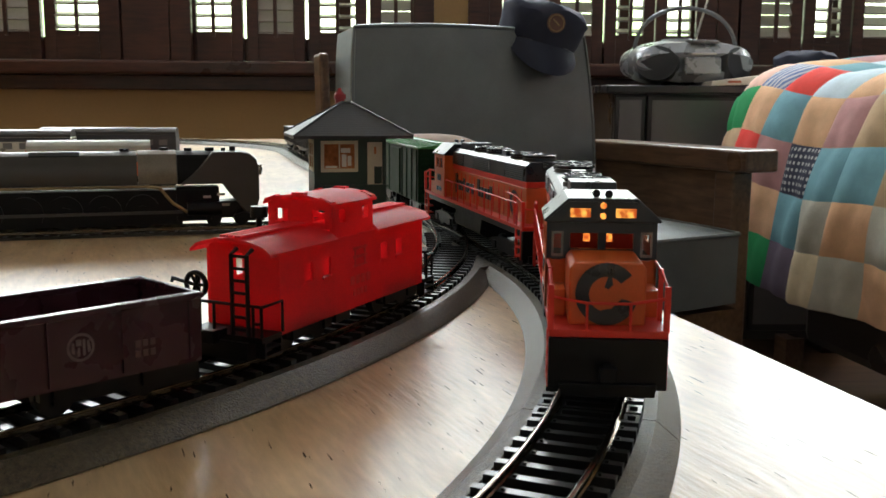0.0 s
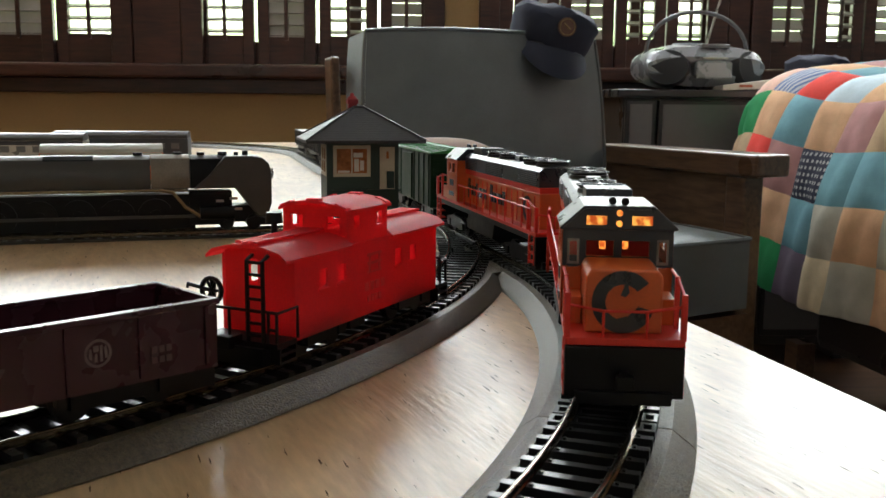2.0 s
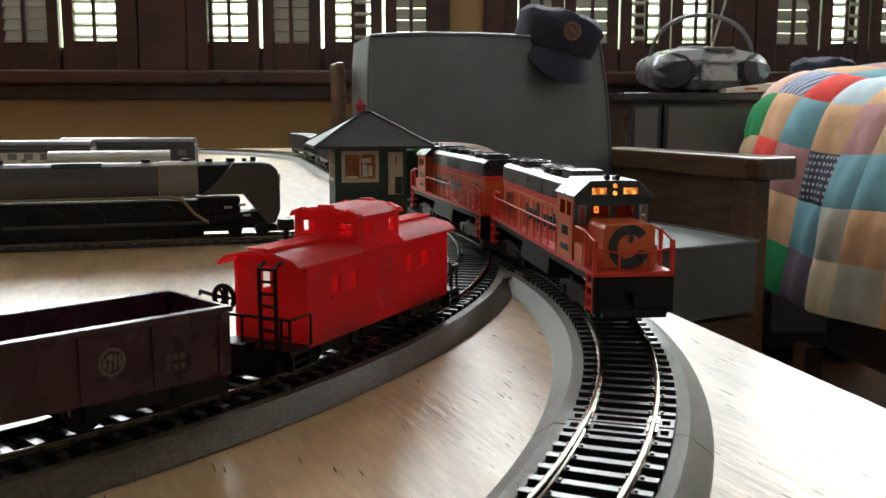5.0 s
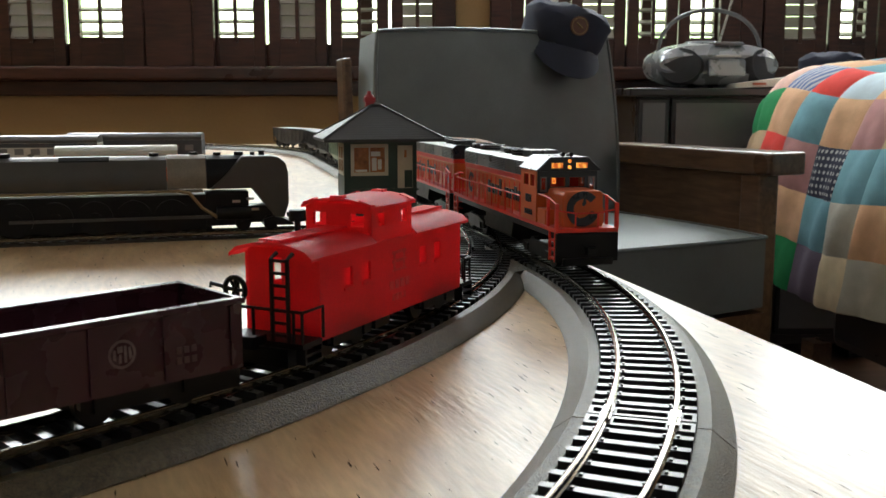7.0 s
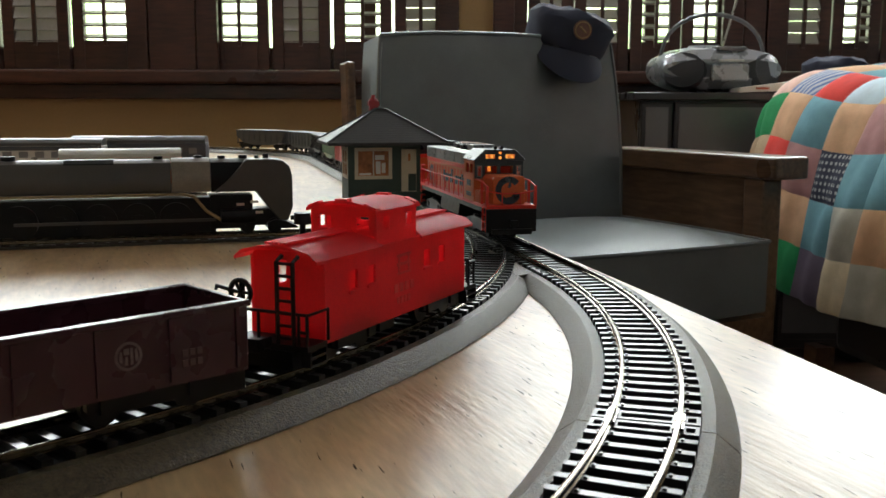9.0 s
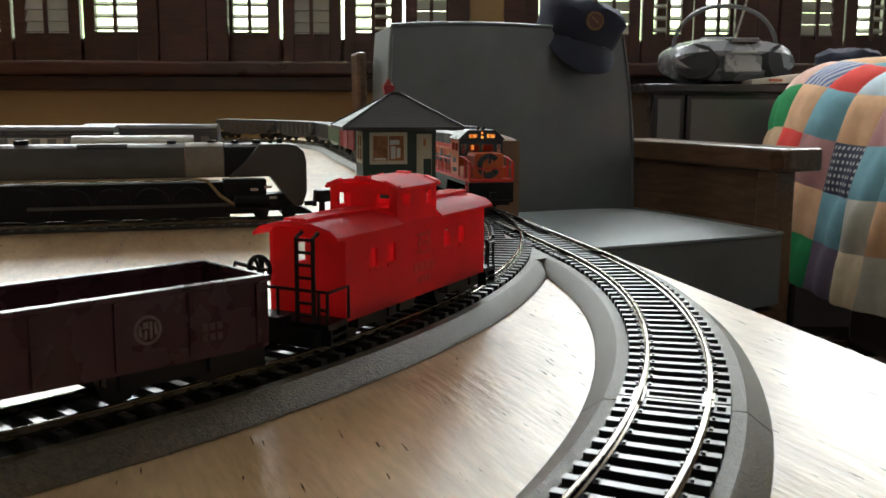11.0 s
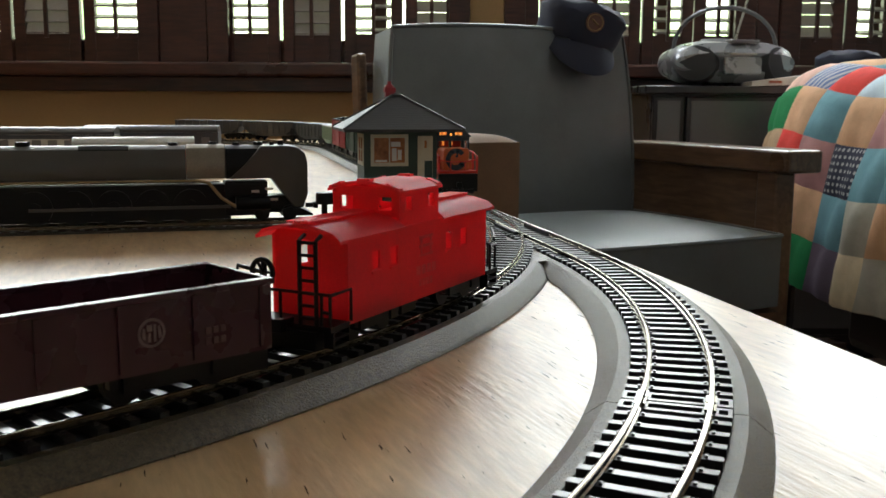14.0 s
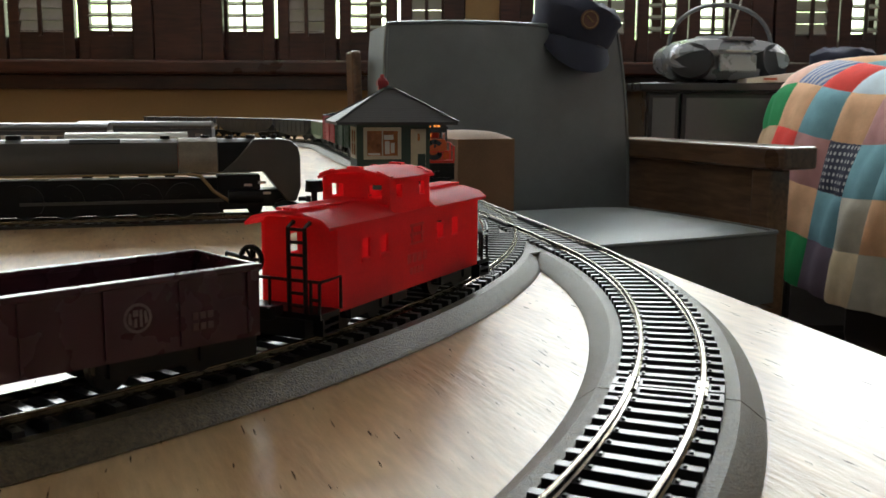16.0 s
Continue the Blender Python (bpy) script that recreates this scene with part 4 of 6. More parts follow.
def caboose():
    c = thing("caboose", "red translucent plastic caboose model with black ladders and brake wheel", "model caboose")
    sw = [(-0.0325, -0.0275, 0.0215, 0.0275), (-0.0205, -0.0155, 0.0215, 0.0275), (0.0195, 0.0245, 0.0215, 0.0275), (0.031, 0.036, 0.0215, 0.0275)]
    for y in (-1, 1):
        bm = bmesh.new()
        panel(bm, -0.05, 0.05, 0.0072, 0.033, sw, lambda w, h, d, y=y: Vector((w, y * (0.0137 - d), h)), 0.0009)
        wall = part("side_wall", bm, M_REDP, c)
        for q in sw:
            yy0, yy1 = sorted((y * 0.0137, y * 0.0143))
            boxpart("window_sill", (q[0] - 0.0006, q[1] + 0.0006, yy0, yy1, q[2] - 0.0011, q[2] - 0.0002), M_REDP, wall)
    for d in (-1, 1):
        bm = bmesh.new()
        panel(bm, -0.0128, 0.0128, 0.0072, 0.0345, [(-0.0045, -0.0002, 0.0225, 0.0318)], lambda w, h, dd, d=d: Vector((d * (0.0498 - dd), w, h)), 0.0009)
        part("end_wall", bm, M_REDP, c)
    # arched roof with a gap for the cupola
    arch = [(-0.0151, 0.0322), (-0.0151, 0.0331), (-0.0125, 0.0352), (-0.006, 0.0368), (0.0, 0.0372), (0.006, 0.0368), (0.0125, 0.0352), (0.0151, 0.0331), (0.0151, 0.0322),
            (0.012, 0.0342), (0.006, 0.0358), (0.0, 0.0362), (-0.006, 0.0358), (-0.012, 0.0342)]
    for x0, x1 in ((0.0172, 0.0565), (-0.0548, -0.0112)):
        bm = bmesh.new()
        bm_prism(bm, arch, x0, x1)
        roof = part("roof", bm, M_REDP, c, smooth=True)
        for k in (-1, 0, 1):
            boxpart("roof_walk_board", (x0 + 0.0005, x1 - 0.0005, k * 0.0028 - 0.0011, k * 0.0028 + 0.0011, 0.0374, 0.0381), M_REDP, roof)
    # cupola
    for y in (-1, 1):
        bm = bmesh.new()
        panel(bm, -0.011, 0.017, 0.030, 0.0447, [(-0.0075, -0.0035, 0.0378, 0.0422), (0.0085, 0.0125, 0.0378, 0.0422)], lambda w, h, d, y=y: Vector((w, y * (0.0128 - d), h)), 0.0009)
        part("cupola_side", bm, M_REDP, c)
    for x, d in ((0.017, -1), (-0.011, 1)):
        bm = bmesh.new()
        panel(bm, -0.0119, 0.0119, 0.036, 0.0453, [(-0.0098, -0.0048, 0.0378, 0.0422), (0.0048, 0.0098, 0.0378, 0.0422)], lambda w, h, dd, x=x, d=d: Vector((x + d * dd, w, h)), 0.0009)
        part("cupola_end", bm, M_REDP, c)
    bm = bmesh.new()
    bm_prism(bm, [(y, z + 0.0110) for y, z in [(-0.0136, 0.0326), (-0.0136, 0.0335), (-0.011, 0.0349), (-0.005, 0.036), (0, 0.0363), (0.005, 0.036), (0.011, 0.0349), (0.0136, 0.0335), (0.0136, 0.0326), (0.011, 0.0338), (0.005, 0.035), (0.0, 0.0353), (-0.005, 0.035), (-0.011, 0.0338)]], -0.0128, 0.0188)
    cr = part("cupola_roof", bm, M_REDP, c, smooth=True)
    for x in (-0.0105, 0.0165):
        for y in (-0.0118, 0.0, 0.0118):
            boxpart("roof_cleat", (-0.0014, 0.0014, -0.0024, 0.0024, -0.0003, 0.0005), M_REDP, cr, m=pose(x, y * 0.93, 0.0474 if y == 0 else 0.0456, -math.copysign(20, y) if y else 0))
    # herald and lettering bars, slightly raised in the same plastic
    for y in (-1, 1):
        bm = bmesh.new()
        yy0, yy1 = sorted((y * 0.0137, y * 0.01395))
        for k, (x0, x1, z0, z1) in enumerate(((-0.005, 0.005, 0.0275, 0.0285), (-0.005, 0.005, 0.0215, 0.0222), (-0.005, 0.005, 0.0245, 0.0255), (-0.004, -0.003, 0.0222, 0.0275), (0.003, 0.004, 0.0222, 0.0275))):
            bm_box(bm, x0, x1, yy0, yy1, z0, z1)
        for k in range(4):
            bm_box(bm, -0.007 + k * 0.0038, -0.0045 + k * 0.0038, yy0, yy1, 0.0155, 0.0185)
            bm_box(bm, -0.0045 + k * 0.0026, -0.0028 + k * 0.0026, yy0, yy1, 0.0115, 0.0138)
        tagged(part("lettering", bm, surf("faded_red_print", (0.8, 0.14, 0.15), 0.6, trans=0.6), c), kind="stuff")
    # smoke stack
    bm = bmesh.new()
    bm_cyl(bm, pose(0.0300, -0.0075, 0.0352), 0.0029, 0.0018, 14, 0.002)
    bm_cyl(bm, pose(0.0300, -0.0075, 0.037), 0.0010, 0.0052, 12)
    bm_cyl(bm, pose(0.0300, -0.0075, 0.0405), 0.0029, 0.0036, 14, 0.0027)
    part("smoke_stack", bm, M_BLACK, c, smooth=True)
    # end platforms
    for d in (-1, 1):
        bm = bmesh.new()
        bm_box(bm, min(d * 0.05, d * 0.0605), max(d * 0.05, d * 0.0605), -0.0142, 0.0142, 0.0068, 0.0085)
        part("end_platform", bm, M_BLACK, c)
        for y in (-1, 1):
            bm = bmesh.new()
            for z in (0.002, 0.0045):
                bm_box(bm, min(d * 0.051, d * 0.059), max(d * 0.051, d * 0.059), min(y * 0.0112, y * 0.0145), max(y * 0.0112, y * 0.0145), z, z + 0.0007)
            bm_box(bm, min(d * 0.0504, d * 0.0511), max(d * 0.0504, d * 0.0511), min(y * 0.0112, y * 0.0145), max(y * 0.0112, y * 0.0145), 0.002, 0.007)
            bm_box(bm, min(d * 0.0589, d * 0.0596), max(d * 0.0589, d * 0.0596), min(y * 0.0112, y * 0.0145), max(y * 0.0112, y * 0.0145), 0.002, 0.007)
            part("step", bm, M_BLACK, c)
        bm = bmesh.new()
        for y in (-0.0135, -0.004, 0.0105, 0.0135):
            bm_tube(bm, [(d * 0.0597, y, 0.0085), (d * 0.0597, y, 0.0178)], 0.0005)
        bm_tube(bm, [(d * 0.0597, -0.0135, 0.0178), (d * 0.0597, 0.0135, 0.0178)], 0.0005)
        bm_tube(bm, [(d * 0.0597, 0.0105, 0.0125), (d * 0.0597, 0.0135, 0.0125)], 0.0005)
        bm_tube(bm, [(d * 0.0597, 0.0138, 0.0178), (d * 0.051, 0.0152, 0.0185), (d * 0.051, 0.0152, 0.009)], 0.0005)
        part("end_railing", bm, M_BLACK, c)
        bm = bmesh.new()
        y0, y1 = (0.0035, 0.0092) if d > 0 else (-0.0092, -0.0035)
        for y in (y0, y1):
            bm_tube(bm, [(d * 0.0604, y, 0.0085), (d * 0.0604, y, 0.0332), (d * 0.0575, y, 0.0345)], 0.0007)
        for k in range(7):
            bm_tube(bm, [(d * 0.0604, y0, 0.0105 + k * 0.0037), (d * 0.0604, y1, 0.0105 + k * 0.0037)], 0.0005)
        part("ladder", bm, M_BLACK, c)
        yb = -0.0088 if d > 0 else 0.0088
        bm = bmesh.new()
        bm_tube(bm, [(d * 0.061, yb, 0.0085), (d * 0.061, yb, 0.0265)], 0.0009)
        ring = [(d * 0.0618, yb + 0.0037 * math.cos(2 * math.pi * k / 18), 0.0232 + 0.0037 * math.sin(2 * math.pi * k / 18)) for k in range(19)]
        bm_tube(bm, ring, 0.0008)
        for k in range(3):
            g = math.pi * k / 3
            bm_tube(bm, [(d * 0.0618, yb - 0.0037 * math.cos(g), 0.0232 - 0.0037 * math.sin(g)), (d * 0.0618, yb + 0.0037 * math.cos(g), 0.0232 + 0.0037 * math.sin(g))], 0.0005)
        bm_tube(bm, [(d * 0.062, yb, 0.0232), (d * 0.062, yb - d * 0.009, 0.0245), (d * 0.062, yb - d * 0.009, 0.0232)], 0.0006)
        if d > 0:
            part("brake_wheel", bm, M_BLACK, c, "black spoked brake wheel")
        else:
            bm.free()
        coupler(c, d * 0.06, d)
        # oversized black box fills the shaded space under the platform, round the coupler
        boxpart("draft_gear", (min(d * 0.044, d * 0.0615), max(d * 0.044, d * 0.0615), -0.0095, 0.0095, 0.0012, 0.0067), M_BLACK, c)
        truck(c, d * 0.031, wb=0.019)
    bm = bmesh.new()
    bm_box(bm, -0.05, 0.05, -0.006, 0.006, 0.0055, 0.0072)
    bm_box(bm, -0.016, -0.004, -0.012, -0.004, 0.0035, 0.0066)
    bm_box(bm, 0.004, 0.014, 0.004, 0.012, 0.0035, 0.0066)
    part("underframe", bm, M_BLACK, c)
    for me in {ob.data.name: ob.data for ob in c.children_recursive}.values():
        me.transform(Matrix.Diagonal((0.972, 1, 1, 1)))
    return c


def gondola(ln=0.160):
    c = thing("gondola_car", "maroon plastic open gondola car with white round emblem", "model freight car")
    h = ln / 2
    for y in (-1, 1):
        bm = bmesh.new()
        y0, y1 = sorted((y * 0.0148, y * 0.016))
        bm_box(bm, -h, h, y0, y1, 0.0085, 0.0258)
        wall = part("side_wall", bm, M_MAROON, c)
        y0, y1 = sorted((y * 0.0141, y * 0.0171))
        boxpart("top_rail", (-h - 0.0006, h + 0.0006, y0, y1, 0.0259, 0.0275), M_MAROON, wall, bevel=0.0003)
        for k in range(9):
            x = -h + 0.003 + k * (ln - 0.006) / 8
            y0, y1 = sorted((y * 0.016, y * 0.0167))
            boxpart("rib", (x - 0.0008, x + 0.0008, y0, y1, 0.0095, 0.0258), M_MAROON, wall)
    for d in (-1, 1):
        bm = bmesh.new()
        bm_box(bm, min(d * (h - 0.0012), d * h), max(d * (h - 0.0012), d * h), -0.0147, 0.0147, 0.0085, 0.0275)
        for k in range(4):
            bm_box(bm, min(d * h, d * (h + 0.0006)), max(d * h, d * (h + 0.0006)), -0.013, 0.013, 0.0115 + k * 0.004, 0.0128 + k * 0.004)
        part("end_wall", bm, M_MAROON, c)
        coupler(c, d * h, d)
        # wide black block standing in for the shade below the car end
        boxpart("draft_gear", (min(d * (h - 0.018), d * (h + 0.003)), max(d * (h - 0.018), d * (h + 0.003)), -0.0095, 0.0095, 0.0012, 0.0085), M_BLACK, c)
        truck(c, d * (h - 0.026))
    boxpart("floor", (-h + 0.0013, h - 0.0013, -0.0147, 0.0147, 0.0088, 0.0108), M_MAROON, c)
    boxpart("underframe", (-h + 0.004, h - 0.004, -0.006, 0.006, 0.006, 0.0086), M_BLACK, c)
    for y in (-1, 1):
        bm = bmesh.new()
        x0 = -0.046
        mm = Matrix.Translation((x0, y * 0.01605, 0.0183)) @ Matrix(((1, 0, 0, 0), (0, 0, y, 0), (0, 1, 0, 0), (0, 0, 0, 1)))
        n = 28
        a = [[bm.verts.new(mm @ Vector((q * math.cos(2 * math.pi * i / n), q * math.sin(2 * math.pi * i / n), 0.0004))) for q in (0.0029, 0.0036)] for i in range(n)]
        for i in range(n):
            bm.faces.new((a[i][0], a[i][1], a[(i + 1) % n][1], a[(i + 1) % n][0]))
        for pts in (((-0.0012, -0.0022), (-0.0005, -0.0022), (-0.0005, 0.002), (-0.0012, 0.002)), ((-0.0002, 0.0004), (0.0012, 0.0004), (0.0012, 0.002), (-0.0002, 0.002)), ((0.0002, -0.0022), (0.001, -0.0022), (0.0008, 0.0), (0.0002, 0.0)), ((-0.0026, -0.0012), (-0.0018, -0.0016), (-0.0016, 0.0014), (-0.0022, 0.0018)), ((0.0016, -0.0016), (0.0024, -0.001), (0.0022, 0.0014), (0.0016, 0.0012))):
            bm.faces.new([bm.verts.new(mm @ Vector((p, q, 0.0004))) for p, q in pts])
        part("emblem", bm, surf("worn_white_print", (0.16, 0.11, 0.11), 0.6, var=0.25, scale=300, fine=1500), c, "worn white round emblem")
        bm = bmesh.new()
        y0, y1 = sorted((y * 0.01605, y * 0.0163))
        for k in range(3):
            bm_box(bm, -0.0662 + k * 0.0021, -0.0647 + k * 0.0021, y0, y1, 0.0155, 0.0172)
            bm_box(bm, -0.0662 + k * 0.0021, -0.0647 + k * 0.0021, y0, y1, 0.0128, 0.0145)
        tagged(part("lettering", bm, surf("worn_print", (0.1, 0.05, 0.05), 0.6), c), kind="stuff")
    return c


# the moving train, in order from the near end: object, distance of its middle behind the front, half its truck spacing
TRAIN = []
lead = locomotive()
TRAIN.append((lead, 0.100, 0.066, 0))
second = copy_thing(lead, Matrix())
tagged(second, "orange and dark blue road diesel model coupled back to back")
TRAIN.append((second, 0.100 + 0.2035, 0.066, 180))
_o = 0.100 + 0.2035 + 0.102
CARS = [(boxcar(M_DKGREEN, M_GREEN, "green boxcar model with ribbed roof and ladder"), 0.145, 0.048),
        (boxcar(M_BRICKRED, M_BLACK, "dull red boxcar model with black roof"), 0.145, 0.048),
        (hopper(M_PALEGREEN, M_LGREY, "pale green hopper car model with white top"), 0.14, 0.048),
        (hopper(M_DGREY, M_DGREY, "dark grey hopper car model", 0.15), 0.15, 0.05),
        (hopper(M_DGREY, M_DGREY, "dark grey hopper car model", 0.15), 0.15, 0.05),
        (hopper(M_DGREY, M_DGREY, "dark grey hopper car model", 0.15), 0.15, 0.05)]
for ob, ln, hf in CARS:
    TRAIN.append((ob, _o + ln / 2 + 0.007, hf, 0))
    _o += ln + 0.012

cab_car = caboose()
cab_car.matrix_basis = on_siding(-39.8, 0.031)
gon = gondola()
gon.matrix_basis = on_siding(-58.7, 0.054)


# ---- things on the table ----
def signal_tower():
    w, d = 0.046, 0.036
    # front right wall corner in layout coordinates
    A1, B0 = 0.4215, 0.1625
    t = thing("signal_tower", "dark green model signal tower with grey hip roof", "model building", m=lay(A1 - w / 2, B0 + d / 2, 0, 0))
    x, y, H = w / 2, d / 2, 0.0645
    fw = [(-0.0185, 0.0035, 0.0432, 0.0612), (0.0105, 0.0205, 0.034, 0.0605)]
    walls = {"wall_front": (lambda a, h, q: Vector((a, -y + q, h)), x, fw), "wall_back": (lambda a, h, q: Vector((a, y - q, h)), x, [(-0.016, 0.008, 0.0432, 0.0612)]),
             "wall_side": (lambda a, h, q: Vector((-x + q, a, h)), y - 0.0013, [(-0.011, 0.011, 0.0432, 0.0612)])}
    for nm, (put, half, holes) in walls.items():
        bm = bmesh.new()
        panel(bm, -half, half, 0.0, H, holes, put, 0.0012)
        part("wall", bm, M_TOWER, t)
    bm = bmesh.new()
    panel(bm, -y + 0.0013, y - 0.0013, 0.0, H, [(-0.011, 0.011, 0.0432, 0.0612)], lambda a, h, q: Vector((x - q, a, h)), 0.0012)
    part("wall", bm, M_TOWER, t)

    def window(a0, a1, h0, h1, put, cols, rows):
        bm = bmesh.new()
        panel(bm, a0 - 0.001, a1 + 0.001, h0 - 0.001, h1 + 0.001, [(a0 + 0.0008 + (a1 - a0 - 0.0016) * i / cols + 0.0004, a0 + 0.0008 + (a1 - a0 - 0.0016) * (i + 1) / cols - 0.0004, h0 + 0.0008 + (h1 - h0 - 0.0016) * j / rows + 0.0004, h0 + 0.0008 + (h1 - h0 - 0.0016) * (j + 1) / rows - 0.0004) for i in range(cols) for j in range(rows)], put, 0.0009)
        wf = part("window_frame", bm, M_CREAM, t)
        bm = bmesh.new()
        vs = [bm.verts.new(put(p, q, 0.0006)) for p, q in ((a0, h0), (a1, h0), (a1, h1), (a0, h1))]
        bm.faces.new(vs)
        g = part("pane", bm, M_PANE, wf)
        g.visible_shadow = False
    window(-0.0185, 0.0035, 0.0432, 0.0612, lambda a, h, q: Vector((a, -y - 0.0006 + q, h)), 2, 1)
    window(0.0135, 0.0175, 0.0525, 0.0595, lambda a, h, q: Vector((a, -y - 0.0016 + q, h)), 1, 1)
    boxpart("door", (0.0107, 0.0203, -y - 0.0004, -y + 0.0006, 0.034, 0.0612), M_CREAM, t)
    boxpart("door_panel", (0.0150, 0.0200, -y - 0.0010, -y - 0.0005, 0.0345, 0.0455), M_TOWER, t)
    for a0, a1, h0, h1 in ((-0.0065, -0.0005, 0.0545, 0.0575), (-0.006, -0.003, 0.0455, 0.0535), (-0.0022, 0.0002, 0.0462, 0.0525), (-0.0165, -0.009, 0.0448, 0.0462)):
        boxpart("window_card", (a0, a1, -y - 0.0004, -y - 0.0001, h0, h1), M_PAPER, t)
    window(-0.016, 0.008, 0.0432, 0.0612, lambda a, h, q: Vector((a, y + 0.0006 - q, h)), 2, 2)
    window(-0.011, 0.011, 0.0432, 0.0612, lambda a, h, q: Vector((-x - 0.0006 + q, a, h)), 2, 2)
    window(-0.011, 0.011, 0.0432, 0.0612, lambda a, h, q: Vector((x + 0.0006 - q, a, h)), 2, 2)
    boxpart("base", (-x - 0.0015, x + 0.0015, -y - 0.0015, y + 0.0015, 0.0, 0.003), M_TOWER, t)
    boxpart("corner_trim", (-x - 0.0008, -x + 0.0018, -y - 0.0012, -y - 0.0002, 0.0031, H), M_TOWER, t)
    boxpart("belt_course", (-x - 0.001, x + 0.001, -y - 0.0014, -y - 0.0003, 0.0325, 0.0338), M_TOWER, t)
    boxpart("upper_floor", (-x + 0.0013, x - 0.0013, -y + 0.0013, y - 0.0013, 0.033, 0.0345), M_TOWER, t)
    # hip roof
    o, e, pk, rl = 0.0148, H, 0.0862, 0.003
    bm = bmesh.new()
    lo = [bm.verts.new((sx * (x + o), sy * (y + o), e - 0.0005)) for sx, sy in ((-1, -1), (1, -1), (1, 1), (-1, 1))]
    le = [bm.verts.new((sx * (x + o), sy * (y + o), e + 0.0012)) for sx, sy in ((-1, -1), (1, -1), (1, 1), (-1, 1))]
    r0, r1 = bm.verts.new((-rl, 0, pk)), bm.verts.new((rl, 0, pk))
    bm.faces.new(lo[::-1])
    for i in range(4):
        bm.faces.new((lo[i], lo[(i + 1) % 4], le[(i + 1) % 4], le[i]))
    bm.faces.new((le[0], le[1], r1, r0))
    bm.faces.new((le[1], le[2], r1))
    bm.faces.new((le[2], le[3], r0, r1))
    bm.faces.new((le[3], le[0], r0))
    roof = part("roof", bm, M_ROOF, t)
    # shingle courses along the slopes and hip caps
    bm = bmesh.new()
    nb = 15
    for k in range(nb):
        f0 = k / nb
        f1 = (k + 0.9) / nb
        for face in range(4):
            def at(fr, lift):
                cs = [Vector((sx * ((x + o) * (1 - fr) + rl * fr), sy * ((y + o) * (1 - fr)), (e + 0.0012) * (1 - fr) + pk * fr + lift)) for sx, sy in ((-1, -1), (1, -1), (1, 1), (-1, 1))]
                return cs[face], cs[(face + 1) % 4]
            a, b = at(f0, 0.00035)
            c, d_ = at(f1, 0.0001)
            bm.faces.new([bm.verts.new(v) for v in (a, b, d_, c)])
    tagged(part("shingling", bm, M_ROOF, roof), kind="stuff")
    bm = bmesh.new()
    for v in ((-1, -1), (1, -1), (1, 1), (-1, 1)):
        bm_tube(bm, [(v[0] * (x + o), v[1] * (y + o), e + 0.0014), (v[0] * rl, 0, pk + 0.0004)], 0.0008)
    bm_tube(bm, [(-rl, 0, pk + 0.0004), (rl, 0, pk + 0.0004)], 0.0009)
    part("hip_cap", bm, M_ROOF, roof)
    bm = bmesh.new()
    bm_box(bm, -0.0060, -0.0005, 0.004, 0.0095, 0.076, 0.0885)
    bm_box(bm, -0.0068, 0.0003, 0.0033, 0.0102, 0.0885, 0.0915)
    bm_cyl(bm, pose(-0.0033, 0.007, 0.0915), 0.0034, 0.0018, 12, 0.0026)
    bm_cyl(bm, pose(-0.0033, 0.007, 0.0933), 0.0016, 0.0022, 10, 0.0012)
    part("chimney", bm, M_BRICKRED, t, "red brick chimney with pot")
    return t


